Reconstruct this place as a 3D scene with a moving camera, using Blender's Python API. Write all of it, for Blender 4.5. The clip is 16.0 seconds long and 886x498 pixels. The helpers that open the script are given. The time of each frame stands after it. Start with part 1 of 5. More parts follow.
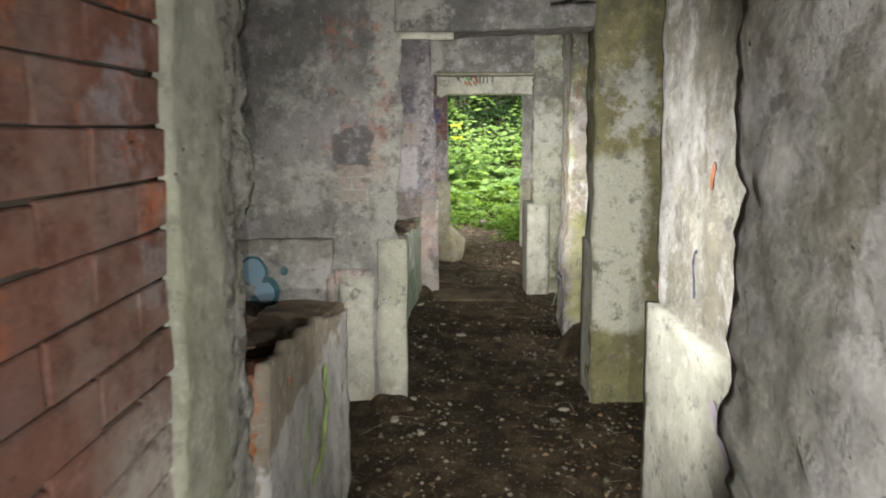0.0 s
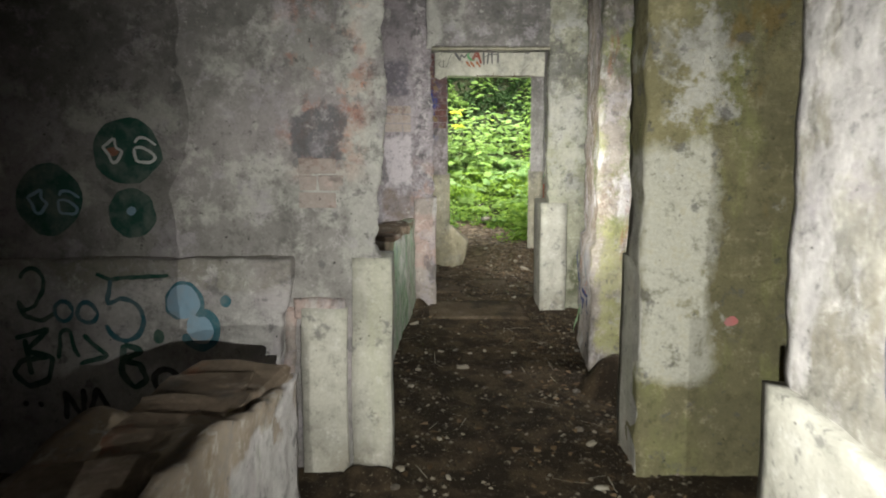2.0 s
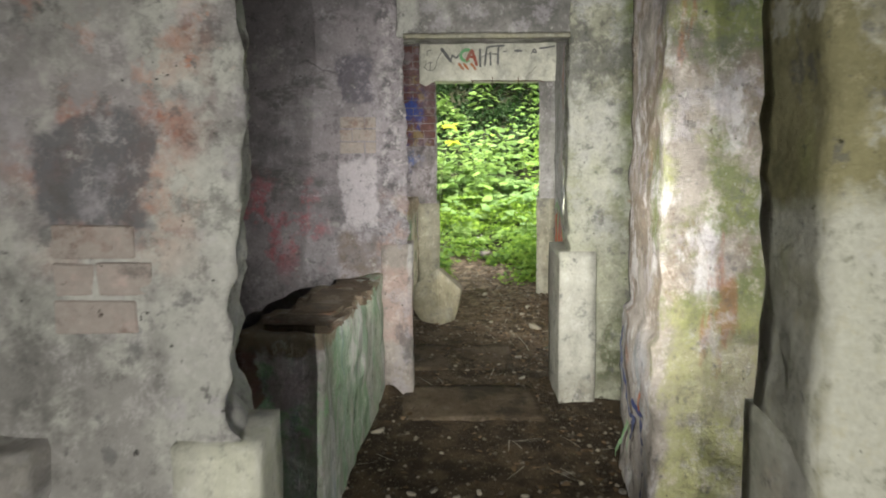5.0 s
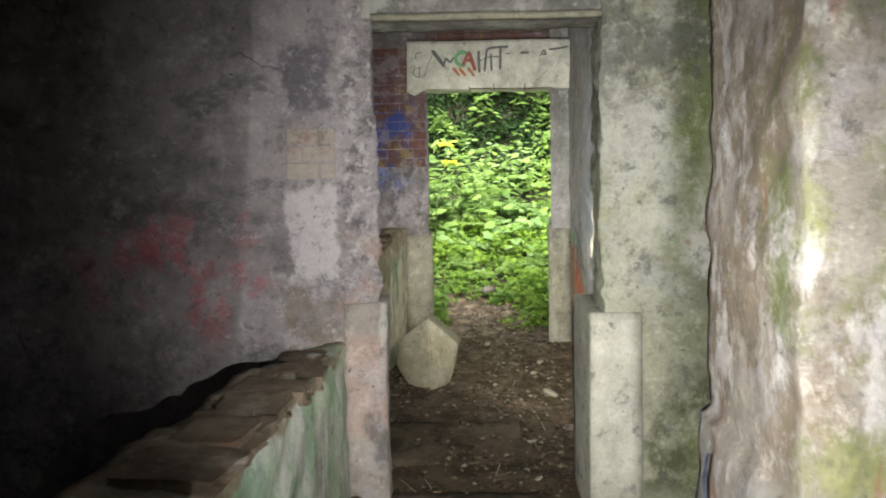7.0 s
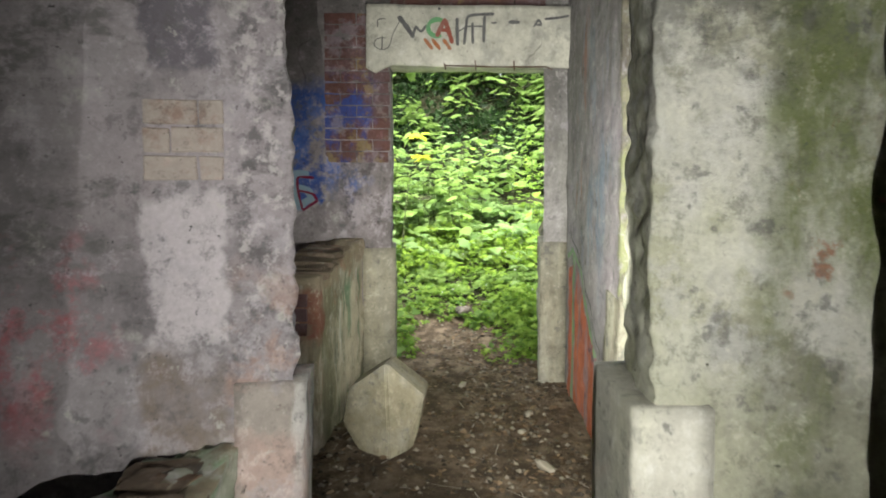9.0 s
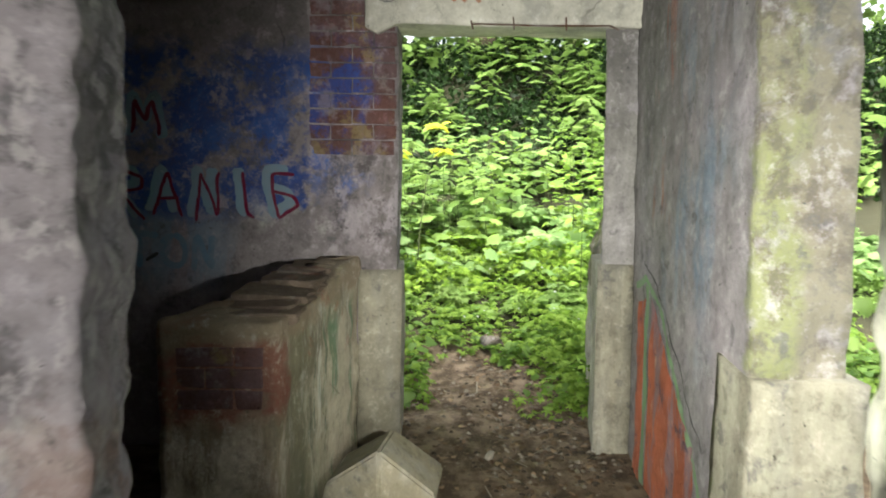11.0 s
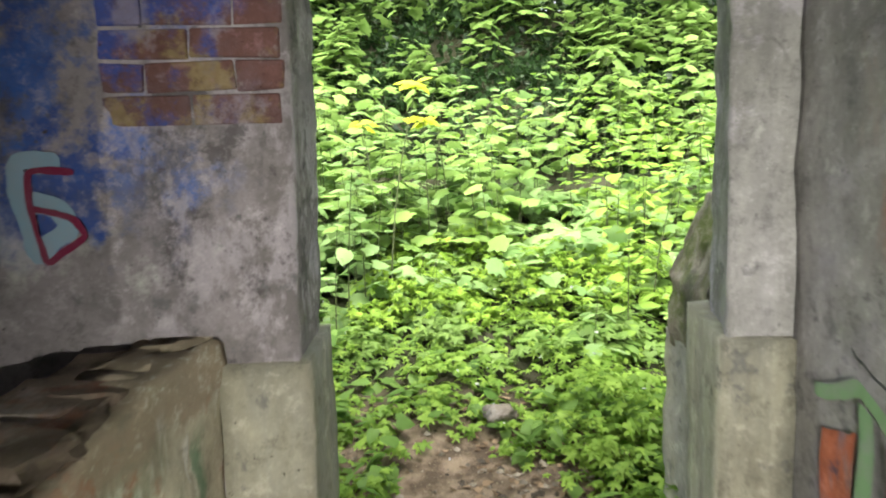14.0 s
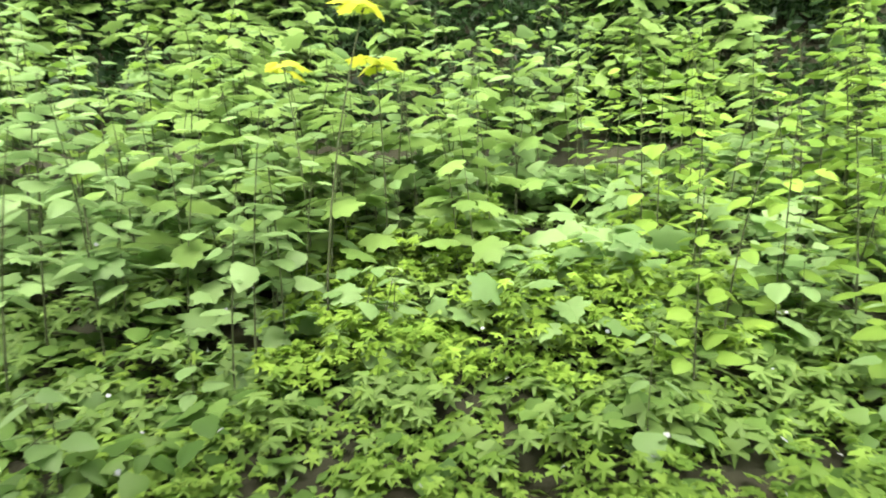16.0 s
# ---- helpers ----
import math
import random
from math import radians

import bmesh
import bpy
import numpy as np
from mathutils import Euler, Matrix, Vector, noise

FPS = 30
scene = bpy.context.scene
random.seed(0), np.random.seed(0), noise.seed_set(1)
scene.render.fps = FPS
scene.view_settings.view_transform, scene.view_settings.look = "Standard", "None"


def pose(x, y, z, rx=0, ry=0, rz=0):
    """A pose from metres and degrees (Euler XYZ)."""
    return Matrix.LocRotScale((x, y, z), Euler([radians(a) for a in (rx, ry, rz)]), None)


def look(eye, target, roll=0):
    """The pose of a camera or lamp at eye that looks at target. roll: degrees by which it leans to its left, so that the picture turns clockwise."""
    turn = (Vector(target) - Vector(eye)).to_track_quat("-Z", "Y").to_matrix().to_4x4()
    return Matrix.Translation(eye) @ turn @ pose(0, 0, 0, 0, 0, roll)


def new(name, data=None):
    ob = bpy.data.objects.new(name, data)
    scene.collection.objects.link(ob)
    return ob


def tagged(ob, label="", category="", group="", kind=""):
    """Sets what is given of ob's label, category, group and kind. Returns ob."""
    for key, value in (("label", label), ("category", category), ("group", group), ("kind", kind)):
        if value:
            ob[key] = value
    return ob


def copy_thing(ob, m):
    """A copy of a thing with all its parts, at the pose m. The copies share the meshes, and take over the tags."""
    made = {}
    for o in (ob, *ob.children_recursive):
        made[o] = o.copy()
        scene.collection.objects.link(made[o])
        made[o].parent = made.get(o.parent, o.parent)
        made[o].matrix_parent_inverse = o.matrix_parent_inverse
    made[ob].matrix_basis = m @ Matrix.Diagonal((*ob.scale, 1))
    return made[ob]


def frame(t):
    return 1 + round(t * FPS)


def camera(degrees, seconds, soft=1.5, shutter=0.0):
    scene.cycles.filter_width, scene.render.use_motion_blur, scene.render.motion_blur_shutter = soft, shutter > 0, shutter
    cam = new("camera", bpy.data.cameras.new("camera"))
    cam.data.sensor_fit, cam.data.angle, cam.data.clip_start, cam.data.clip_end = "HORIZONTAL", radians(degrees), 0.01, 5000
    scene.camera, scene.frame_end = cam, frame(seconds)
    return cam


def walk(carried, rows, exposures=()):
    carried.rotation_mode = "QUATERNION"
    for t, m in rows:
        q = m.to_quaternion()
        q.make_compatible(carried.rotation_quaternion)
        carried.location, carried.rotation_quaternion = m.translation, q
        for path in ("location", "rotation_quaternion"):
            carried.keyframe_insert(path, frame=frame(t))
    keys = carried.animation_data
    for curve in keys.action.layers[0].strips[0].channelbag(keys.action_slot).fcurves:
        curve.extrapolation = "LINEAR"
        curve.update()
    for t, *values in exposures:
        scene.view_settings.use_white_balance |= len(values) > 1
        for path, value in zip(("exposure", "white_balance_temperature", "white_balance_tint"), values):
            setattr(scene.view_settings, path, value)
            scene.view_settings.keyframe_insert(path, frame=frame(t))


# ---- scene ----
cam = camera(68.3, 16.0, soft=1.9, shutter=0.5)
METRES, EYE, TILT, LEAN, TURN = 9.0, 1.6, 0.0, 0.0, 0.0
ROWS = [
    (0.0, 0.0, 0.0, 0.0, -0.01, -4.6, 0.09),
    (0.5, 0.0057, 0.028, 0.0015, 0.24, -4.64, 0.04),
    (1.0, 0.008, 0.0537, 0.0038, -0.02, -5.21, 0.07),
    (1.5, 0.0026, 0.0821, 0.0061, -0.45, -5.51, -0.09),
    (2.0, 0.0012, 0.1101, 0.0071, -0.05, -5.48, -0.06),
    (2.5, 0.0043, 0.1384, 0.0106, 0.22, -5.83, -0.03),
    (3.0, 0.0033, 0.1691, 0.0126, -0.26, -5.05, -0.04),
    (3.5, 0.0074, 0.1994, 0.0158, -0.18, -5.24, -0.11),
    (4.0, 0.015, 0.229, 0.019, 0.1, -4.99, -0.13),
    (6.5, 0.0203, 0.3753, 0.034, 0.16, -2.86, 1.02),
    (7.0, 0.0261, 0.4064, 0.0362, 0.44, -2.52, 0.87),
    (7.5, 0.0288, 0.435, 0.0383, -0.17, -2.84, 0.6),
    (8.0, 0.0276, 0.4677, 0.0403, -0.92, -3.51, 0.31),
    (8.5, 0.0322, 0.4988, 0.0427, -0.82, -3.61, 0.11),
    (9.0, 0.0313, 0.5258, 0.0471, -1.78, -2.97, -0.11),
    (11.5, 0.0388, 0.6783, 0.0574, 0.73, -3.32, -0.66),
    (12.0, 0.0467, 0.7056, 0.0609, 0.84, -3.49, -0.28),
    (12.5, 0.0454, 0.737, 0.0616, 0.59, -3.81, 0.1),
    (13.0, 0.0464, 0.7685, 0.0638, 0.25, -4.49, 0.45),
    (13.5, 0.0512, 0.8024, 0.0663, 0.54, -5.47, 0.87),
    (14.0, 0.0488, 0.8374, 0.068, 0.56, -5.36, 1.22),
    (14.5, 0.0493, 0.8728, 0.0729, 1.05, -5.79, 1.56),
    (15.0, 0.0549, 0.9099, 0.073, 1.36, -6.88, 1.76),
    (15.5, 0.055, 0.9502, 0.0711, -0.28, -7.11, 1.29),
    (16.0, 0.0567, 0.9898, 0.0736, -0.97, -8.45, 0.86),
]
walk(cam, [(t, pose(0, 0, EYE, TILT, LEAN, TURN) @ pose(METRES * x, METRES * y, METRES * z, 90 + pitch, roll, yaw)) for t, x, y, z, yaw, pitch, roll in ROWS],
     [(0.0, 2.85), (4.2, 3.05), (6.5, 2.95), (9.0, 3.05), (11.5, 2.95), (13.5, 3.15), (15.0, 2.9), (16.0, 2.5)])

# ---- sky, sun, four fixed lamps standing in for one carried torch ----
SLOPE = 0.1
world = bpy.data.worlds.new("sky")
scene.world = world
world.use_nodes = True
wn = world.node_tree
sky = wn.nodes.new("ShaderNodeTexSky")
sky.sky_type, sky.sun_disc = "NISHITA", False
sky.dust_density, sky.ozone_density, sky.air_density = 6.0, 0.6, 1.0
sky.sun_elevation, sky.sun_rotation = radians(50), radians(200)
grey_sky, clouds = wn.nodes.new("ShaderNodeRGBToBW"), wn.nodes.new("ShaderNodeMix")
clouds.data_type = "RGBA"
clouds.inputs[0].default_value = 0.75
wn.links.new(sky.outputs[0], grey_sky.inputs[0])
wn.links.new(sky.outputs[0], clouds.inputs[6])
wn.links.new(grey_sky.outputs[0], clouds.inputs[7])
wn.links.new(clouds.outputs[2], wn.nodes["Background"].inputs[0])
wn.nodes["Background"].inputs[1].default_value = 0.15
sun = new("sun", bpy.data.lights.new("sun", "SUN"))
sun.data.energy, sun.data.angle, sun.data.color = 1.5, radians(60), (1, 0.95, 0.84)
sun.matrix_world = look((0, 0, 30), (-6, 14, 0))


def stand_in_lamp(eye, target, watts, size=112):
    lamp = new("torch_stand_in", bpy.data.lights.new("torch_stand_in", "SPOT"))
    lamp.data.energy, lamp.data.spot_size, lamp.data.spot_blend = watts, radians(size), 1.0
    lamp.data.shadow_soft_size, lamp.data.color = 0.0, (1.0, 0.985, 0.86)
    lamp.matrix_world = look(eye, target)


# Added lamps, all lit at once, replace the one light that moves along.
stand_in_lamp((0.1, -0.4, 1.40), (0.75, 3.0, 1.2), 22)
stand_in_lamp((0.12, 1.35, 1.40), (0.75, 3.8, 1.4), 27, 112)
stand_in_lamp((0.2, 4.22, 1.66), (0.82, 6.5, 1.8), 27, 106)
stand_in_lamp((0.45, 6.5, 1.86), (1.3, 9.0, 1.9), 30, 106)

# ---- materials ----


class Nodes:
    def __init__(self, name):
        self.mat = bpy.data.materials.new(name)
        self.mat.use_nodes = True
        self.tree = self.mat.node_tree
        self.out = self.tree.nodes["Principled BSDF"]
        self.pos = self.add("ShaderNodeNewGeometry").outputs["Position"]
        self.xyz = None

    def add(self, kind, **props):
        node = self.tree.nodes.new(kind)
        for key, value in props.items():
            node.inputs[key].default_value = value
        return node

    def link(self, a, b):
        self.tree.links.new(a, b)

    def axis(self, which):
        if self.xyz is None:
            s = self.add("ShaderNodeSeparateXYZ")
            self.link(self.pos, s.inputs[0])
            up = self.math("MULTIPLY_ADD", s.outputs[1], -SLOPE, s.outputs[2])
            self.xyz = {"x": s.outputs[0], "y": s.outputs[1], "z": s.outputs[2], "h": up}
        return self.xyz[which]

    def math(self, op, *values):
        m = self.add("ShaderNodeMath")
        m.operation = op
        for i, v in enumerate(values):
            if isinstance(v, (int, float)):
                m.inputs[i].default_value = v
            else:
                self.link(v, m.inputs[i])
        return m.outputs[0]

    def noise(self, scale, stretch=(1, 1, 1), seed=0, detail=5, rough=0.6, warp=0.0):
        m = self.add("ShaderNodeMapping")
        m.inputs["Scale"].default_value = stretch
        m.inputs["Location"].default_value = (seed * 3.7, seed * 1.9, seed * 5.3)
        self.link(self.pos, m.inputs[0])
        n = self.add("ShaderNodeTexNoise", Scale=scale, Detail=detail, Roughness=rough, Distortion=warp)
        self.link(m.outputs[0], n.inputs["Vector"])
        return n.outputs["Fac"]

    def ramp(self, value, lo, hi):
        r = self.add("ShaderNodeMapRange")
        r.inputs["From Min"].default_value, r.inputs["From Max"].default_value = lo, hi
        self.link(value, r.inputs["Value"])
        return r.outputs[0]

    def mix(self, fac, a, b):
        m = self.add("ShaderNodeMix")
        m.data_type = "RGBA"
        for socket, v in ((m.inputs[0], fac), (m.inputs[6], a), (m.inputs[7], b)):
            if isinstance(v, tuple):
                socket.default_value = (*v, 1)
            elif isinstance(v, (int, float)):
                socket.default_value = v
            else:
                self.link(v, socket)
        return m.outputs[2]

    def finish(self, colour, height=None, bump=0.4, dist=0.01, rough=0.9, spec=0.25):
        self.link(colour, self.out.inputs["Base Color"])
        self.out.inputs["Roughness"].default_value = rough
        self.out.inputs["Specular IOR Level"].default_value = spec
        if height is not None:
            b = self.add("ShaderNodeBump", Strength=bump, Distance=dist)
            self.link(height, b.inputs["Height"])
            self.link(b.outputs[0], self.out.inputs["Normal"])
        return self.mat


def layered(name, base, layers, bump=0.65, dist=0.016, rough=0.92, grain=(0.6, 1.3)):
    """Plaster, concrete and the like. A layer: colour, scale, threshold, softness, seed, stretch, ranges {axis: (lo, hi, soft)}, strength."""
    n = Nodes(name)
    colour = n.mix(n.ramp(n.noise(2.4, seed=9, detail=9, rough=0.72), 0.32, 0.68), tuple(c * grain[0] for c in base), tuple(min(1, c * grain[1]) for c in base))
    height = n.math("MULTIPLY_ADD", n.noise(7, seed=12, detail=4), 1.6, n.noise(22, seed=2, detail=8, rough=0.75))
    pits = n.ramp(n.noise(38, seed=4, detail=3), 0.70, 0.74)
    for tint, scale, cut, soft, seed, stretch, ranges, power in layers:
        mask = n.ramp(n.noise(scale, stretch, seed, detail=10, rough=0.68), cut - 0.01, cut + soft * 1.25)
        for which, (lo, hi, edge) in ranges.items():
            wob = n.math("MULTIPLY_ADD", n.noise(6, seed=seed + 1), 0.24, -0.12)
            v = n.math("ADD", n.axis(which), wob)
            mask = n.math("MULTIPLY", mask, n.ramp(v, lo - edge, lo + edge))
            mask = n.math("MULTIPLY", mask, n.ramp(v, hi + edge, hi - edge))
        mask = n.math("MULTIPLY", mask, power)
        colour = n.mix(mask, colour, tint)
        height = n.math("MULTIPLY_ADD", mask, 0.25, height)
    mottle = n.noise(11, seed=21, detail=10, rough=0.82)
    colour = n.mix(n.math("MULTIPLY", n.ramp(mottle, 0.53, 0.62), 0.55), colour, tuple(c * 0.34 for c in base))
    colour = n.mix(n.math("MULTIPLY", n.ramp(mottle, 0.46, 0.36), 0.50), colour, tuple(min(0.8, c * 1.8 + k) for c, k in zip(base, (0.07, 0.06, 0.09))))
    height = n.math("MULTIPLY_ADD", mottle, -1.1, height)
    fine = n.ramp(n.noise(60, seed=7, detail=6), 0.3, 0.7)
    colour = n.mix(n.math("MULTIPLY", fine, 0.26), colour, tuple(c * 0.55 for c in base))
    colour = n.mix(n.math("MULTIPLY", n.ramp(n.noise(26, seed=17, detail=8, rough=0.8), 0.56, 0.66), 0.25), colour, tuple(min(1, c * 1.6) for c in base))
    vor = n.add("ShaderNodeTexVoronoi", Scale=1.5)
    vor.feature = "DISTANCE_TO_EDGE"
    bent = n.add("ShaderNodeVectorMath")
    bent.operation = "MULTIPLY_ADD"
    bent.inputs[1].default_value = (0.22, 0.22, 0.22)
    soft = n.add("ShaderNodeTexNoise", Scale=5.0, Detail=6.0)
    n.link(n.pos, soft.inputs["Vector"])
    n.link(soft.outputs["Color"], bent.inputs[0])
    n.link(n.pos, bent.inputs[2])
    n.link(bent.outputs[0], vor.inputs["Vector"])
    cracks = n.math("MULTIPLY", n.ramp(vor.outputs["Distance"], 0.010, 0.003), n.ramp(n.noise(1.8, seed=19, detail=3), 0.60, 0.68))
    colour = n.mix(n.math("MULTIPLY", cracks, 0.5), colour, tuple(c * 0.2 for c in base))
    height = n.math("MULTIPLY_ADD", cracks, -0.4, height)
    colour = n.mix(pits, colour, tuple(c * 0.25 for c in base))
    height = n.math("MULTIPLY_ADD", pits, -0.6, height)
    return n.finish(colour, height, bump, dist, rough)


S1, UP = (1, 1, 1), (1, 1, 0.22)
GREY, WHITE, DARK = (0.30, 0.30, 0.29), (0.62, 0.62, 0.60), (0.10, 0.10, 0.10)
MOSS, LIME, RUST, MAUVE = (0.13, 0.17, 0.04), (0.40, 0.46, 0.16), (0.30, 0.11, 0.06), (0.42, 0.37, 0.42)
ALL = {}
BLUE, PALE_BLUE, OLIVE, BROWN, PINK = (0.02, 0.08, 0.36), (0.2, 0.33, 0.48), (0.17, 0.16, 0.10), (0.17, 0.12, 0.075), (0.5, 0.13, 0.17)
PITTED = [((0.44, 0.41, 0.47), 5.5, 0.56, 0.05, 203, S1, ALL, 0.55), ((0.09, 0.09, 0.095), 19, 0.645, 0.03, 204, S1, ALL, 0.7), ((0.13, 0.13, 0.14), 9, 0.60, 0.04, 201, S1, ALL, 0.7), ((0.55, 0.54, 0.53), 13, 0.63, 0.03, 202, S1, ALL, 0.6)]
# Most wall plasters below have a DARK layer that deepens them towards the top.
m_left = layered("grey_mildewed_plaster", (0.30, 0.29, 0.29), [
    (MAUVE, 1.6, 0.46, 0.15, 3, S1, ALL, 0.6), (WHITE, 3.2, 0.54, 0.05, 1, S1, ALL, 0.6), (DARK, 1.9, 0.53, 0.08, 2, S1, ALL, 0.6),
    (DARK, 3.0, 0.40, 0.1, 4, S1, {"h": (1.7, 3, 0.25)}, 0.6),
    ((0.13, 0.12, 0.13), 15, 0.55, 0.04, 326, S1, {"x": (-0.42, 0, 0.03), "h": (0.9, 3, 0.1)}, 0.7), ((0.55, 0.22, 0.13), 9, 0.62, 0.03, 327, S1, {"x": (-0.42, -0.2, 0.03), "h": (1.3, 2.3, 0.1)}, 0.7),
    (WHITE, 6, 0.42, 0.05, 6, S1, {"x": (-0.42, 0, 0.03), "h": (0.9, 3, 0.1)}, 0.55),
    ((0.5, 0.17, 0.09), 4.0, 0.52, 0.06, 5, S1, {"x": (-0.66, -0.36, 0.06), "h": (1.35, 2.3, 0.1)}, 0.6),
    ((0.12, 0.12, 0.14), 7, 0.30, 0.08, 8, S1, {"x": (-0.63, -0.40, 0.01), "h": (1.4, 1.6, 0.012), "y": (3, 5, 0.1)}, 0.85)] + PITTED)
m_left_2 = layered("mauve_blotched_plaster", (0.27, 0.25, 0.28), [
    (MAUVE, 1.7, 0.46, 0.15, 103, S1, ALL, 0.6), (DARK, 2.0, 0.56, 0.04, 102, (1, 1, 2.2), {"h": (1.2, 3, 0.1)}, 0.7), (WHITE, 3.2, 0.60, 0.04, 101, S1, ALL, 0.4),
    ((0.56, 0.52, 0.58), 5, 0.22, 0.2, 104, S1, {"x": (-0.47, -0.25, 0.012), "h": (1.0, 1.42, 0.02)}, 0.85),
    ((0.12, 0.11, 0.14), 6, 0.30, 0.1, 105, S1, {"x": (-0.48, -0.26, 0.012), "h": (1.74, 2.02, 0.02)}, 0.9),
    (BROWN, 6, 0.3, 0.2, 107, S1, {"x": (-0.5, -0.24, 0.02), "h": (0.5, 0.98, 0.03)}, 0.6),
    ((0.10, 0.095, 0.105), 13, 0.52, 0.05, 323, S1, {"x": (-0.24, 0.1, 0.02), "h": (0.9, 3, 0.1)}, 0.75), ((0.56, 0.52, 0.56), 17, 0.54, 0.04, 324, S1, {"x": (-0.24, 0.1, 0.02), "h": (0.9, 3, 0.1)}, 0.7),
    ((0.38, 0.24, 0.20), 6, 0.48, 0.06, 325, S1, {"x": (-0.24, 0.1, 0.02), "h": (0.5, 1.2, 0.1)}, 0.6),
    (PINK, 5, 0.53, 0.07, 106, S1, {"x": (-1.4, -0.6, 0.1), "h": (0.8, 1.3, 0.1)}, 0.8)] + PITTED)
m_right = layered("pale_mossy_plaster", (0.26, 0.24, 0.14), [
    (OLIVE, 2.2, 0.42, 0.12, 12, (1, 1, 0.6), {"x": (1.15, 3, 0.06)}, 0.75), (LIME, 3.0, 0.52, 0.1, 13, (1, 1, 0.4), ALL, 0.4),
    ((0.66, 0.66, 0.62), 4.0, 0.34, 0.06, 16, S1, {"x": (0.86, 1.17, 0.03), "h": (0.42, 1.44, 0.03)}, 0.85),
    ((0.60, 0.60, 0.60), 4.0, 0.50, 0.04, 17, S1, {"x": (0.95, 1.3, 0.04), "h": (1.5, 2.1, 0.05)}, 0.85),
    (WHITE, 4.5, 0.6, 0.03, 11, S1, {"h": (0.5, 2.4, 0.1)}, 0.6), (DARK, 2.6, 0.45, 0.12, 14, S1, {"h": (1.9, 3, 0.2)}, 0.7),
    ((0.24, 0.17, 0.06), 3.5, 0.55, 0.05, 15, (1, 1, 0.5), {"x": (1.15, 3, 0.05), "h": (1.2, 3, 0.1)}, 0.7), (OLIVE, 3, 0.3, 0.2, 18, S1, {"h": (-1, 0.4, 0.05)}, 0.6)] + PITTED[1:3])
m_right_2 = layered("green_stained_plaster", (0.36, 0.36, 0.30), [
    ((0.52, 0.52, 0.56), 6, 0.50, 0.05, 321, S1, {"h": (1.0, 2.4, 0.1)}, 0.7), ((0.10, 0.10, 0.10), 10, 0.55, 0.05, 322, S1, {"h": (0.8, 3, 0.1)}, 0.65),
    (WHITE, 3.0, 0.45, 0.05, 111, S1, {"h": (0.9, 2.0, 0.1)}, 0.7), (MOSS, 3.2, 0.41, 0.12, 112, (1, 1, 0.5), {"x": (1.17, 3, 0.06)}, 0.85),
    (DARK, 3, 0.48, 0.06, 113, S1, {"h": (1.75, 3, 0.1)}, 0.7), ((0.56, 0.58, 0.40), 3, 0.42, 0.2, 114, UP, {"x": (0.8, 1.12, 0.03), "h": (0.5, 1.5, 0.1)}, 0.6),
    ((0.07, 0.08, 0.035), 3, 0.42, 0.06, 115, S1, {"x": (1.03, 3, 0.04), "h": (0.1, 0.62, 0.06)}, 0.85), (RUST, 7, 0.64, 0.03, 116, S1, {"x": (1.25, 3, 0.03), "h": (1, 2.3, 0.1)}, 0.8)] + PITTED[1:3])
m_side = layered("lilac_grey_rough_plaster", (0.40, 0.39, 0.37), [
    ((0.20, 0.17, 0.12), 2.2, 0.47, 0.08, 26, (1, 1, 0.6), {"h": (0.95, 3, 0.1)}, 0.6), ((0.64, 0.62, 0.66), 3.2, 0.50, 0.04, 21, (1, 1, 0.6), ALL, 0.75), (DARK, 3.0, 0.58, 0.08, 22, (1, 1, 0.6), ALL, 0.5),
    ((0.34, 0.44, 0.36), 3.4, 0.60, 0.08, 23, UP, ALL, 0.5), (RUST, 3.4, 0.60, 0.05, 24, UP, {"y": (1.6, 2.4, 0.1), "h": (1, 1.8, 0.1)}, 0.5), (MAUVE, 2.0, 0.55, 0.1, 25, S1, ALL, 0.5)] + PITTED)
m_side_b = layered("rough_smeared_plaster", (0.38, 0.34, 0.32), [
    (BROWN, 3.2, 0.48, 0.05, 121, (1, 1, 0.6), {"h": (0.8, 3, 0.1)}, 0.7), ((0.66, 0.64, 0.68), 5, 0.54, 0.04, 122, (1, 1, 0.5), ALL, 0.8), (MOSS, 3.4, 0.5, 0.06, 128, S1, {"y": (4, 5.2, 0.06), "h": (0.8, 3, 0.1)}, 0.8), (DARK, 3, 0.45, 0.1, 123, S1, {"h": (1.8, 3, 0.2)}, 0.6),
    # Lime on the near end face only: green daylight mixed into the plaster colour.
    ((0.30, 0.33, 0.12), 2.6, 0.54, 0.06, 124, S1, {"y": (4, 5.04, 0.02), "h": (0.2, 3, 0.1)}, 0.75), ((0.42, 0.42, 0.2), 2, 0.30, 0.2, 127, S1, {"x": (0.98, 3, 0.02), "h": (0.1, 0.95, 0.05), "y": (4, 5.05, 0.02)}, 0.85),
    ((0.25, 0.3, 0.36), 4, 0.5, 0.04, 125, (1, 1, 0.5), {"h": (0.1, 0.75, 0.1), "y": (5.03, 6, 0.02)}, 0.6), (RUST, 6, 0.6, 0.04, 126, UP, ALL, 0.6)] + PITTED, dist=0.02)
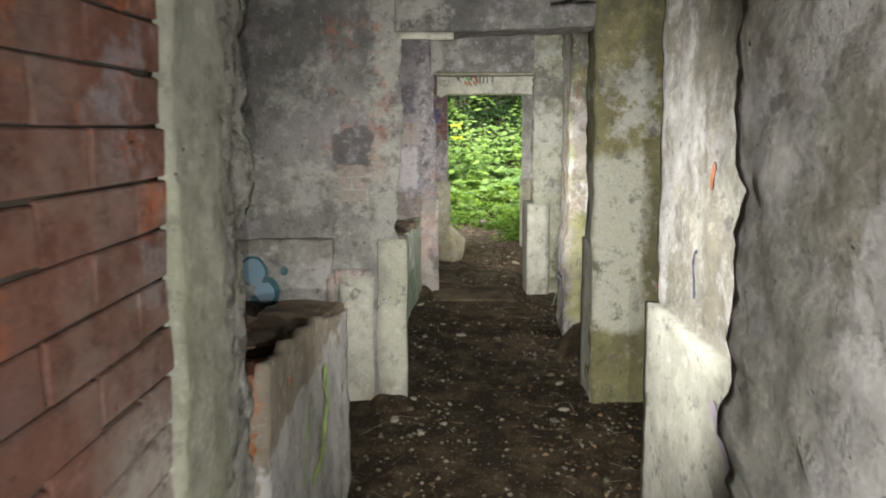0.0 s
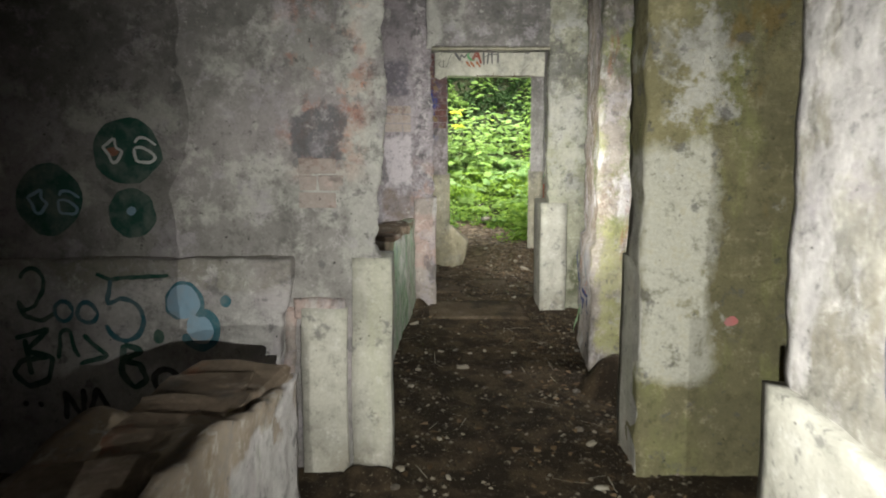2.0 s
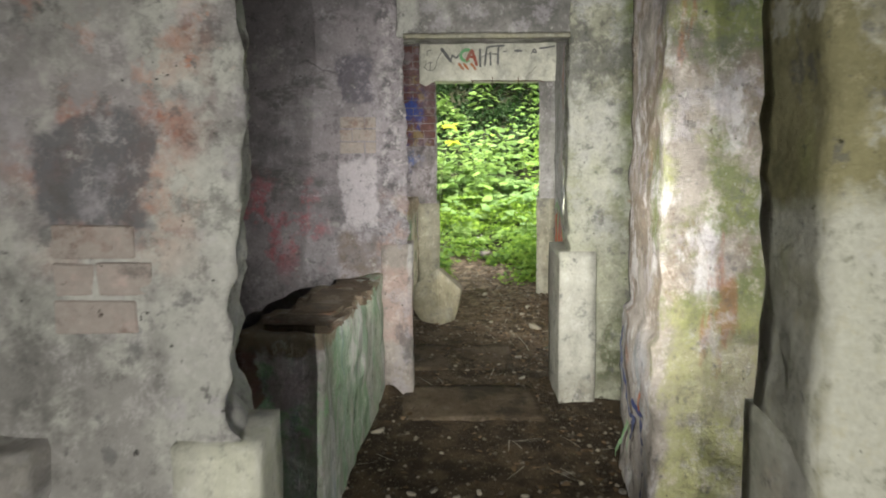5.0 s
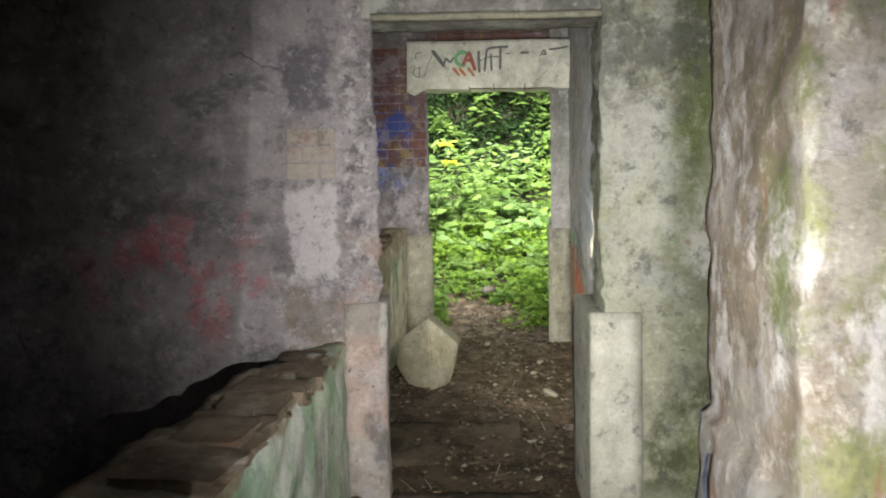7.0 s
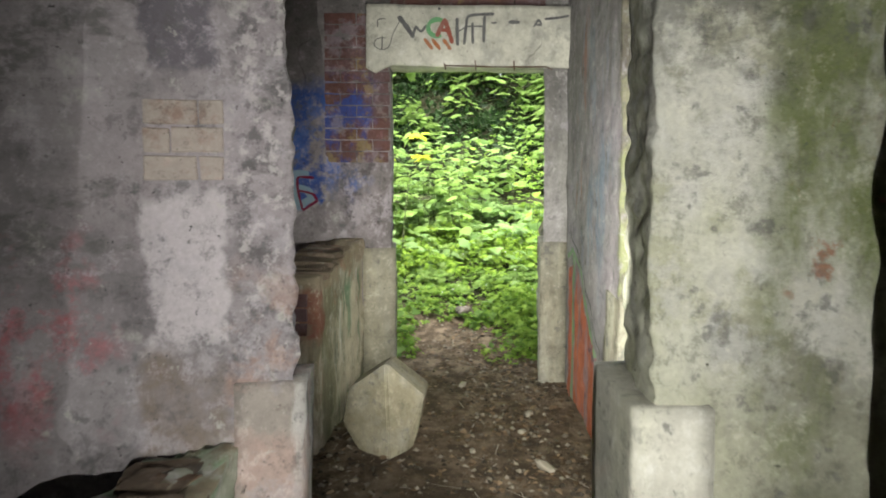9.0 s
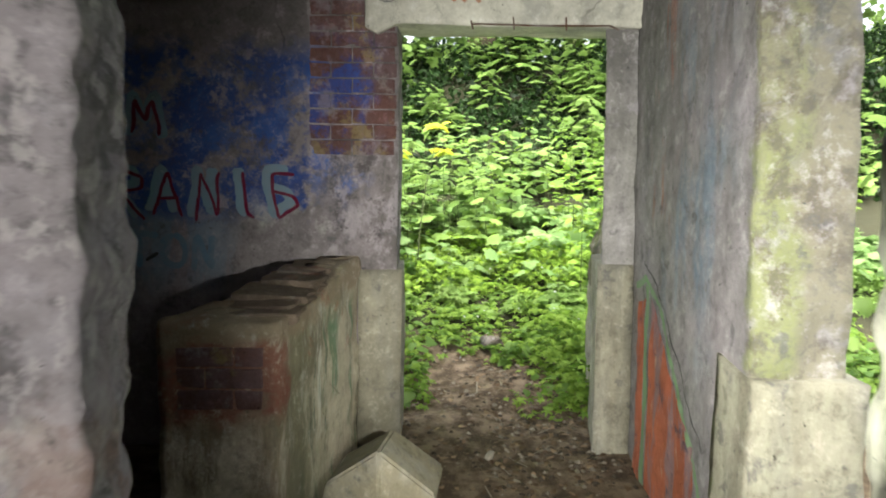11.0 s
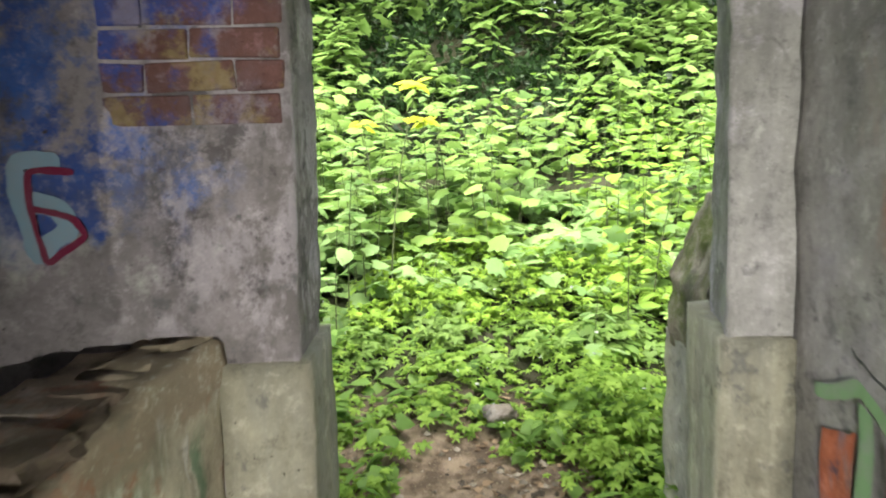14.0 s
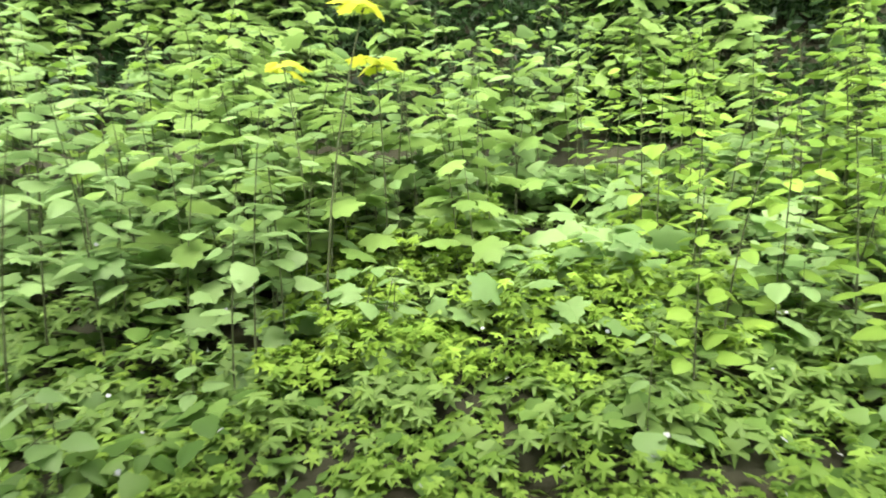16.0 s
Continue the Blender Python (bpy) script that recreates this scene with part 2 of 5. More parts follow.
m_plinth = layered("whitewashed_concrete", (0.52, 0.51, 0.47), [
    ((0.68, 0.67, 0.64), 3, 0.48, 0.1, 31, UP, ALL, 0.5), (GREY, 2.5, 0.5, 0.3, 32, UP, ALL, 0.5), (LIME, 2, 0.57, 0.15, 33, UP, ALL, 0.3), ((0.5, 0.36, 0.3), 3, 0.6, 0.1, 35, S1, ALL, 0.4),
    ((0.22, 0.18, 0.12), 3, 0.4, 0.2, 34, S1, {"h": (-1, 0.1, 0.06)}, 0.7)] + PITTED[1:3], bump=0.35)
m_graffiti_base = layered("whitewashed_wall_base", (0.42, 0.41, 0.42), [
    ((0.6, 0.59, 0.6), 3.5, 0.44, 0.08, 36, S1, {"h": (0.3, 0.9, 0.03)}, 0.7), (MAUVE, 3, 0.5, 0.1, 37, S1, ALL, 0.5), (OLIVE, 3, 0.3, 0.2, 38, S1, {"h": (0.86, 1, 0.02)}, 0.6), (DARK, 4, 0.6, 0.08, 39, S1, ALL, 0.5)] + PITTED)
m_pink_base = layered("pinkish_worn_concrete", (0.38, 0.34, 0.33), [
    ((0.52, 0.36, 0.34), 3, 0.45, 0.08, 131, S1, ALL, 0.6), ((0.1, 0.1, 0.12), 4, 0.56, 0.05, 132, (1, 1, 0.5), ALL, 0.7), ((0.6, 0.6, 0.62), 5, 0.56, 0.05, 133, UP, ALL, 0.6)] + PITTED)
m_mossy = layered("moss_on_stone", (0.27, 0.24, 0.19), [((0.42, 0.39, 0.33), 9, 0.50, 0.05, 147, S1, ALL, 0.7), ((0.10, 0.085, 0.06), 14, 0.52, 0.05, 148, UP, ALL, 0.7), (MOSS, 5, 0.50, 0.08, 145, S1, ALL, 0.9), (DARK, 6, 0.52, 0.06, 146, UP, ALL, 0.6)], bump=0.9, dist=0.02)
m_grey_base = layered("damp_grey_concrete", (0.34, 0.32, 0.255), [
    (GREY, 3, 0.5, 0.1, 141, UP, ALL, 0.6), ((0.55, 0.54, 0.44), 4, 0.5, 0.1, 142, UP, {"x": (1.0, 2, 0.02)}, 0.7), (DARK, 3, 0.55, 0.1, 143, UP, ALL, 0.4)] + PITTED[1:3])
m_pier = layered("pale_green_grey_plaster", (0.43, 0.43, 0.38), [
    ((0.36, 0.35, 0.36), 5, 0.35, 0.1, 151, S1, {"y": (1.38, 2, 0.03)}, 0.8), (DARK, 14, 0.52, 0.05, 152, (1, 1, 1.6), {"y": (1.36, 2, 0.03), "h": (0.7, 3, 0.1)}, 0.8),
    ((0.7, 0.7, 0.72), 4, 0.5, 0.04, 153, UP, {"y": (1.36, 1.55, 0.03), "h": (0.2, 1.2, 0.1)}, 0.8), (LIME, 3, 0.5, 0.15, 154, UP, ALL, 0.3), (DARK, 2, 0.55, 0.15, 155, S1, {"h": (1.9, 3, 0.2)}, 0.5)], dist=0.02, bump=0.7)
m_block_1 = layered("whitewashed_broken_masonry", (0.55, 0.54, 0.56), [
    (MAUVE, 4, 0.5, 0.1, 161, UP, ALL, 0.5), (DARK, 6, 0.62, 0.05, 162, UP, ALL, 0.5), ((0.35, 0.6, 0.12), 3.5, 0.56, 0.05, 164, (1, 1, 0.5), {"y": (2.0, 2.5, 0.05), "h": (0.45, 0.75, 0.04)}, 0.9),
    ((0.27, 0.21, 0.15), 3, 0.1, 0.2, 163, S1, {"h": (0.80, 2, 0.012)}, 0.85), ((0.45, 0.2, 0.13), 3, 0.2, 0.2, 165, S1, {"y": (0, 1.95, 0.05), "h": (0.68, 2, 0.04), "x": (-2, -0.475, 0.008)}, 0.8), ((0.27, 0.21, 0.15), 3, 0.1, 0.2, 166, S1, {"x": (-2, -0.47, 0.005), "h": (0.65, 2, 0.02)}, 0.8)] + PITTED[1:3])
m_block_2 = layered("green_streaked_paint", (0.42, 0.45, 0.38), [
    ((0.64, 0.63, 0.66), 5, 0.48, 0.06, 41, (1, 1, 0.15), ALL, 0.8), ((0.26, 0.44, 0.27), 6, 0.50, 0.06, 42, (1, 1, 0.35), {"y": (5.0, 7, 0.1)}, 0.7), ((0.12, 0.22, 0.13), 8, 0.56, 0.06, 314, (1, 1, 0.15), {"y": (5.6, 7, 0.1), "h": (0, 0.6, 0.1)}, 0.6),
    ((0.16, 0.30, 0.38), 7, 0.52, 0.06, 46, (1, 1, 0.12), {"y": (5.08, 5.5, 0.05)}, 0.7), ((0.55, 0.42, 0.52), 3, 0.45, 0.1, 43, S1, {"y": (4.8, 5.11, 0.01)}, 0.7), ((0.3, 0.6, 0.3), 4, 0.52, 0.04, 47, S1, {"y": (4.8, 5.11, 0.01), "h": (0.3, 0.68, 0.03)}, 0.8),
    ((0.22, 0.10, 0.09), 3, 0.1, 0.2, 48, S1, {"x": (-2, -0.57, 0.01)}, 0.9), ((0.27, 0.21, 0.15), 3, 0.1, 0.2, 45, S1, {"h": (0.735, 2, 0.012)}, 0.9), (DARK, 5, 0.62, 0.05, 44, UP, ALL, 0.6)])
m_block_3 = layered("cream_and_green_mural_wall", (0.48, 0.44, 0.34), [
    ((0.09, 0.085, 0.05), 4, 0.42, 0.08, 311, (1, 1, 0.5), {"h": (0.60, 0.95, 0.08), "y": (8.0, 8.75, 0.15)}, 0.85), ((0.72, 0.72, 0.68), 9, 0.56, 0.04, 312, (1, 1, 0.2), {"h": (0.3, 0.88, 0.08)}, 0.8), ((0.03, 0.08, 0.06), 7, 0.58, 0.04, 313, (1, 1, 0.25), {"h": (0.0, 0.75, 0.06), "y": (8.3, 9.1, 0.05)}, 0.85),
    ((0.62, 0.58, 0.45), 4, 0.46, 0.05, 171, UP, {"h": (0.1, 0.78, 0.06), "y": (8.2, 10, 0.05)}, 0.85), ((0.08, 0.20, 0.11), 5, 0.53, 0.04, 172, (1, 1, 0.18), {"h": (0, 0.8, 0.05), "y": (8.2, 10, 0.05)}, 0.8),
    (OLIVE, 5, 0.45, 0.08, 173, UP, {"y": (7.9, 8.4, 0.06)}, 0.8), ((0.22, 0.065, 0.05), 3, 0.15, 0.15, 174, S1, {"y": (7.9, 8.12, 0.012), "h": (0.55, 0.83, 0.03)}, 0.85), ((0.3, 0.22, 0.17), 3, 0.3, 0.2, 176, S1, {"y": (7.9, 8.12, 0.012), "h": (-1, 0.56, 0.03)}, 0.6),
    ((0.6, 0.54, 0.46), 3.5, 0.46, 0.05, 177, UP, {"y": (7.9, 8.12, 0.012), "h": (0.0, 0.52, 0.05)}, 0.8), ((0.27, 0.21, 0.15), 3, 0.1, 0.2, 175, S1, {"h": (0.84, 2, 0.02)}, 0.8), (RUST, 5, 0.56, 0.04, 178, S1, {"h": (0.6, 0.9, 0.04)}, 0.6)])
m_rubble = layered("broken_brown_masonry", (0.20, 0.155, 0.12), [
    ((0.34, 0.31, 0.28), 5, 0.57, 0.06, 51, S1, ALL, 0.7), (RUST, 4, 0.58, 0.06, 52, S1, ALL, 0.6), (DARK, 4, 0.58, 0.08, 53, S1, ALL, 0.7)], bump=0.8, dist=0.02)
m_slab = layered("dusty_brown_slab", (0.10, 0.075, 0.052), [((0.16, 0.125, 0.09), 3, 0.48, 0.1, 54, S1, ALL, 0.7), ((0.03, 0.025, 0.02), 3, 0.52, 0.06, 55, S1, ALL, 0.75)])
m_lintel = layered("pale_cast_concrete", (0.56, 0.55, 0.50), [
    (GREY, 4, 0.52, 0.08, 63, S1, {"x": (0.55, 2, 0.05), "y": (8, 10, 0.1)}, 0.7), (DARK, 5, 0.60, 0.08, 61, S1, ALL, 0.5), (LIME, 3, 0.6, 0.1, 62, S1, ALL, 0.4)], bump=0.3)
m_rock = layered("smooth_cast_stone", (0.26, 0.235, 0.17), [(GREY, 3, 0.5, 0.1, 64, S1, ALL, 0.5), (BROWN, 5, 0.58, 0.08, 65, S1, ALL, 0.4)] + PITTED[1:3], bump=0.3)
m_end = layered("smooth_grey_streaked_plaster", (0.35, 0.335, 0.35), [
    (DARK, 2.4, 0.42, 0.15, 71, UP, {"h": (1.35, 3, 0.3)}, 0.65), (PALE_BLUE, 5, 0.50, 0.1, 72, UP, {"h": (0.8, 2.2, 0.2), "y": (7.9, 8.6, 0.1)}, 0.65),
    ((0.45, 0.12, 0.05), 7, 0.54, 0.06, 73, UP, {"h": (1.2, 2.3, 0.1), "y": (8.3, 8.75, 0.05)}, 0.6), ((0.62, 0.61, 0.55), 4, 0.40, 0.2, 74, UP, {"y": (8.75, 9.5, 0.08), "h": (0.6, 1.9, 0.2)}, 0.35), ((0.13, 0.125, 0.12), 4, 0.44, 0.1, 315, (1, 1, 0.5), {"x": (1.0, 1.24, 0.02), "y": (9.0, 9.5, 0.03)}, 0.7),
    (MAUVE, 2, 0.45, 0.15, 75, S1, {"y": (7.7, 8.5, 0.1)}, 0.6),
    # Cracked cream end face; its lime layer paints in daylight from the side opening.
    ((0.27, 0.25, 0.185), 2.0, 0.1, 0.2, 77, S1, {"y": (7, 7.71, 0.012)}, 0.9), ((0.28, 0.33, 0.12), 3, 0.50, 0.1, 78, UP, {"y": (7, 7.71, 0.012), "x": (1, 1.3, 0.03)}, 0.6), ((0.12, 0.10, 0.085), 5, 0.52, 0.04, 79, S1, {"y": (7, 7.71, 0.012)}, 0.7)] + PITTED, bump=0.6)
m_blue = layered("blue_sprayed_plaster", (0.30, 0.27, 0.29), [
    (MAUVE, 2, 0.45, 0.15, 86, S1, ALL, 0.4), (PALE_BLUE, 6, 0.46, 0.06, 82, UP, {"h": (0.8, 1.3, 0.08), "x": (-1.6, -0.75, 0.1)}, 0.6),
    (BLUE, 3.2, 0.44, 0.05, 81, S1, {"h": (1.15, 1.98, 0.05), "x": (-1.65, -0.2, 0.05)}, 0.92), (MAUVE, 4.5, 0.57, 0.03, 87, S1, {"h": (1.15, 1.98, 0.05), "x": (-1.65, -0.2, 0.05)}, 0.75),
    ((0.05, 0.14, 0.5), 4, 0.52, 0.05, 88, S1, {"h": (1.25, 1.9, 0.05), "x": (-1.2, -0.1, 0.05)}, 0.8), (DARK, 3, 0.55, 0.1, 83, S1, ALL, 0.6),
    ((0.15, 0.135, 0.135), 5, 0.42, 0.10, 90, S1, {"x": (-0.3, 1, 0.05), "h": (0.85, 3, 0.1)}, 0.85), ((0.42, 0.38, 0.43), 7, 0.50, 0.05, 301, (1, 1, 0.6), {"x": (-0.28, 0.3, 0.04), "h": (0.5, 1.5, 0.1)}, 0.75), ((0.05, 0.045, 0.05), 9, 0.55, 0.04, 302, S1, {"x": (-0.28, 0.3, 0.04), "h": (0.6, 3, 0.1)}, 0.7), (DARK, 2, 0.35, 0.2, 89, S1, {"h": (2.0, 3, 0.1)}, 0.6), (WHITE, 4, 0.58, 0.06, 84, S1, {"h": (0.9, 1.3, 0.1), "x": (-0.7, 0.1, 0.1)}, 0.6)] + PITTED[1:3])
m_brick = layered("old_red_brick", (0.22, 0.105, 0.085), [
    ((0.17, 0.13, 0.13), 6, 0.52, 0.1, 91, S1, ALL, 0.55), ((0.42, 0.40, 0.46), 3.5, 0.52, 0.04, 92, S1, ALL, 0.65), ((0.62, 0.17, 0.06), 2.6, 0.58, 0.04, 93, S1, ALL, 0.8),
    ((0.30, 0.22, 0.20), 4, 0.50, 0.08, 94, S1, ALL, 0.6), ((0.62, 0.58, 0.56), 2, 0.3, 0.1, 97, S1, {"h": (-1, 1.12, 0.06), "y": (0.9, 2, 0.08)}, 0.8)], bump=0.8)
m_blue_brick = layered("blue_sprayed_brick", (0.14, 0.07, 0.065), [((0.16, 0.12, 0.14), 3, 0.45, 0.1, 194, S1, ALL, 0.55), ((0.3, 0.27, 0.27), 9, 0.56, 0.05, 195, S1, ALL, 0.55),
    (BLUE, 3, 0.48, 0.05, 191, S1, {"x": (-1, -0.05, 0.06), "h": (1.1, 2.0, 0.08)}, 0.8), ((0.28, 0.22, 0.10), 5, 0.56, 0.04, 192, S1, ALL, 0.7), ((0.32, 0.28, 0.34), 5, 0.55, 0.05, 193, S1, ALL, 0.6)], bump=0.7)
m_pale_brick = layered("plaster_smeared_brick", (0.30, 0.22, 0.20), [((0.43, 0.39, 0.38), 7, 0.36, 0.06, 196, S1, ALL, 0.85), (DARK, 8, 0.6, 0.05, 197, S1, ALL, 0.6)], bump=0.7)
m_brick_mortar = layered("dark_smeared_mortar", (0.085, 0.065, 0.055), [(DARK, 6, 0.5, 0.1, 99, S1, ALL, 0.7)])
m_mortar = layered("grey_mortar", (0.19, 0.16, 0.14), [(DARK, 6, 0.5, 0.1, 95, S1, ALL, 0.6)])
m_ceiling = layered("dark_blotched_concrete", (0.2, 0.2, 0.18), [(DARK, 2, 0.5, 0.15, 96, S1, ALL, 0.7)])


def sprayed(name, tint, worn=0.35):
    """Spray paint that lets the wall's grain show."""
    n = Nodes(name)
    colour = n.mix(n.ramp(n.noise(14, seed=3, detail=6), 0.42, 0.66), tint, tuple(c * (1 - worn) + 0.3 * worn for c in tint))
    return n.finish(colour, n.noise(22, seed=2, detail=8, rough=0.7), 0.4, 0.01, 0.8)


p_green, p_teal, p_pale, p_black = sprayed("dark_green_spray", (0.02, 0.075, 0.06)), sprayed("teal_spray", (0.035, 0.12, 0.16)), sprayed("pale_blue_spray", (0.22, 0.34, 0.46)), sprayed("black_spray", (0.025, 0.03, 0.035))
p_red, p_orange, p_mint, p_navy = sprayed("maroon_spray", (0.16, 0.015, 0.05), 0.1), sprayed("orange_spray", (0.42, 0.14, 0.07), 0.7), sprayed("mint_spray", (0.22, 0.36, 0.20), 0.6), sprayed("navy_spray", (0.04, 0.05, 0.13))
p_white = sprayed("white_spray", (0.62, 0.64, 0.66), 0.2)


def earth():
    n = Nodes("earth")
    # Paler earth towards the doorway: leaf litter, plus daylight put into the colour.
    doorway_daylight = n.ramp(n.axis("y"), 5.6, 9.2)
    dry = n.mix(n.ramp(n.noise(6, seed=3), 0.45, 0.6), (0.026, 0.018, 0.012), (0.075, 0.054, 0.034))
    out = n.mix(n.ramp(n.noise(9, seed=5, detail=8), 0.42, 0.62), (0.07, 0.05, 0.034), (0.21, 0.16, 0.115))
    colour = n.mix(doorway_daylight, dry, out)
    colour = n.mix(n.ramp(n.noise(70, seed=6, detail=3), 0.62, 0.68), colour, (0.2, 0.17, 0.12))
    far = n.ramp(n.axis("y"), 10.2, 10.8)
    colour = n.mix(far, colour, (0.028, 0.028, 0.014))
    return n.finish(colour, n.noise(28, detail=9, rough=0.75), 0.8, 0.03, 0.95)


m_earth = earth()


def leafy(name, dark, light, gloss=0.6):
    n = Nodes(name)
    isle = n.tree.nodes["Principled BSDF"] and n.add("ShaderNodeNewGeometry").outputs["Random Per Island"]
    colour = n.mix(isle, dark, light)
    n.link(colour, n.out.inputs["Base Color"])
    n.out.inputs["Roughness"].default_value = gloss
    n.out.inputs["Specular IOR Level"].default_value = 0.18
    thin = n.add("ShaderNodeBsdfTranslucent")
    n.link(colour, thin.inputs[0])
    both = n.add("ShaderNodeMixShader")
    both.inputs[0].default_value = 0.5
    n.link(n.out.outputs[0], both.inputs[1])
    n.link(thin.outputs[0], both.inputs[2])
    n.link(both.outputs[0], n.tree.nodes["Material Output"].inputs[0])
    return n.mat


m_leaf = leafy("green_leaf", (0.12, 0.20, 0.05), (0.22, 0.34, 0.09), 0.45)
m_fresh_leaf = leafy("fresh_leaf", (0.12, 0.22, 0.035), (0.26, 0.40, 0.07), 0.5)
m_lime_leaf = leafy("yellow_green_leaf", (0.13, 0.23, 0.03), (0.27, 0.42, 0.06), 0.6)
m_pale_leaf = leafy("pale_weed_leaf", (0.14, 0.24, 0.08), (0.24, 0.36, 0.14), 0.4)
m_low_leaf = leafy("low_weed_leaf", (0.07, 0.14, 0.03), (0.17, 0.28, 0.07), 0.45)
# Ivy green lowered well below its own tone: tree shade put into the colour.
m_shade_toned_ivy = leafy("shade_toned_ivy_leaf", (0.010, 0.024, 0.008), (0.035, 0.07, 0.022), 0.3)
m_yellow = leafy("yellow_leaf", (0.36, 0.46, 0.05), (0.62, 0.6, 0.06))
m_stem = layered("dark_green_stem", (0.06, 0.075, 0.03), [], bump=0.1)
m_bark = layered("dark_bark", (0.09, 0.07, 0.05), [(MOSS, 5, 0.5, 0.1, 98, UP, ALL, 0.7)], bump=1.0, dist=0.03)

# ---- building blocks ----


def part(name, mesh, material, parent=None, label="", kind=""):
    ob = new(name, mesh)
    if material and not mesh.materials:
        mesh.materials.append(material)
    ob.parent = parent
    return tagged(ob, label, kind=kind)


def shaken(p, amp, coarse):
    q = Vector(p)
    a = noise.noise_vector(q * 9) * amp + noise.noise_vector(q * 2.3 + Vector((7, 3, 1))) * coarse + noise.noise_vector(q * 28) * amp * 0.4
    return q + a


def rough_box(x0, x1, y0, y1, h0, h1, cell=0.05, amp=0.008, coarse=0.015, warp=None, level=False):
    """A closed gridded box in x, y and height over the sloping floor, its faces and edges worn by noise."""
    steps = [max(1, round((b - a) / cell)) for a, b in ((x0, x1), (y0, y1), (h0, h1))]
    nx, ny, nz = steps
    index, verts, faces = {}, [], []

    def vert(i, j, k):
        key = (i, j, k)
        if key not in index:
            index[key] = len(verts)
            p = [x0 + (x1 - x0) * i / nx, y0 + (y1 - y0) * j / ny, h0 + (h1 - h0) * k / nz]
            if warp:
                p = warp(*p)
            verts.append(shaken((p[0], p[1], p[2] + (0 if level else SLOPE * p[1])), amp, coarse))
        return index[key]

    for i in range(nx):
        for j in range(ny):
            faces.append((vert(i, j, 0), vert(i, j + 1, 0), vert(i + 1, j + 1, 0), vert(i + 1, j, 0)))
            faces.append((vert(i, j, nz), vert(i + 1, j, nz), vert(i + 1, j + 1, nz), vert(i, j + 1, nz)))
    for i in range(nx):
        for k in range(nz):
            faces.append((vert(i, 0, k), vert(i + 1, 0, k), vert(i + 1, 0, k + 1), vert(i, 0, k + 1)))
            faces.append((vert(i, ny, k), vert(i, ny, k + 1), vert(i + 1, ny, k + 1), vert(i + 1, ny, k)))
    for j in range(ny):
        for k in range(nz):
            faces.append((vert(0, j, k), vert(0, j, k + 1), vert(0, j + 1, k + 1), vert(0, j + 1, k)))
            faces.append((vert(nx, j, k), vert(nx, j + 1, k), vert(nx, j + 1, k + 1), vert(nx, j, k + 1)))
    mesh = bpy.data.meshes.new("rough_box")
    mesh.from_pydata(verts, [], faces)
    mesh.shade_smooth()
    return mesh


def ragged(side, knots, front=0.0, rear=0.0):
    """Moves one x side of a box in and out with height, by knots of (height, shift)."""
    hs, ds = zip(*knots)

    def warp(x, y, h, side=side):
        d = float(np.interp(h, hs, ds)) + 0.016 * noise.noise(Vector((h * 11, y * 6, side * 5))) + 0.014 * noise.noise(Vector((h * 27, y * 14, side * 9)))
        chips = 0.014 * max(0.0, noise.noise(Vector((h * 19, y * 19, 4))) - 0.1) / 0.5
        d += (-chips if side < 0 else 0.0) + rear * (y - front) / 0.3
        return (x + d * max(0.0, 1 - abs(x - side) / 0.3), y, h)
    return warp


LOW, TOP = -0.15, 2.75

# ---- walls ----


def wall_piece(name, box, material, parent=None, label="", **more):
    return part(name, rough_box(*box, **more), material, parent, label, "structure" if parent is None else "")


JAMB_1 = [(0.7, 0.0), (0.95, 0.01), (1.02, -0.035), (1.15, -0.015), (1.5, 0.015), (1.75, 0.015), (1.95, 0.005), (2.2, 0.02)]
SPALL = dict(cell=0.03, amp=0.012, coarse=0.009)
FINE = dict(cell=0.035, amp=0.009, coarse=0.007)
JAMB = dict(cell=0.02, amp=0.009, coarse=0.007)
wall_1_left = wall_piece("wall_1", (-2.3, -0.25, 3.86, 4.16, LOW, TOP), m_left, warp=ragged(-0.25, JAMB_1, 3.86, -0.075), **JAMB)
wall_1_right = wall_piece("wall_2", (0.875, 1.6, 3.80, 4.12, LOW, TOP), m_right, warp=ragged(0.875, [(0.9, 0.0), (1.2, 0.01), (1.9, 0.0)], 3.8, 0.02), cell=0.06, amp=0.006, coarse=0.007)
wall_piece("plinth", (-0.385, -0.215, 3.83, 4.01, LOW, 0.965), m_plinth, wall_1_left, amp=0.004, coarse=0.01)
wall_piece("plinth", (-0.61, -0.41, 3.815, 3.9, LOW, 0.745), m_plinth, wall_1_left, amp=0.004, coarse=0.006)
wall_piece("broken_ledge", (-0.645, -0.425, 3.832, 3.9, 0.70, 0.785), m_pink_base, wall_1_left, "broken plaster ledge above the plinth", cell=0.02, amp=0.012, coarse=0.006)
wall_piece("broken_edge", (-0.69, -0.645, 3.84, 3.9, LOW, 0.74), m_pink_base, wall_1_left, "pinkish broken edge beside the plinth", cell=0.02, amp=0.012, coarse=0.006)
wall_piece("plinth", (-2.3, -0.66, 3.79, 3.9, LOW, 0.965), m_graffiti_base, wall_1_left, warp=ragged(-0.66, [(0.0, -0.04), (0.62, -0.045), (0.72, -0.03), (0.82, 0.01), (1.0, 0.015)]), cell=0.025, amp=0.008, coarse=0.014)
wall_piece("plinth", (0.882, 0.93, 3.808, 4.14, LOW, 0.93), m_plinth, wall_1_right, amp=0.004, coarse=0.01)
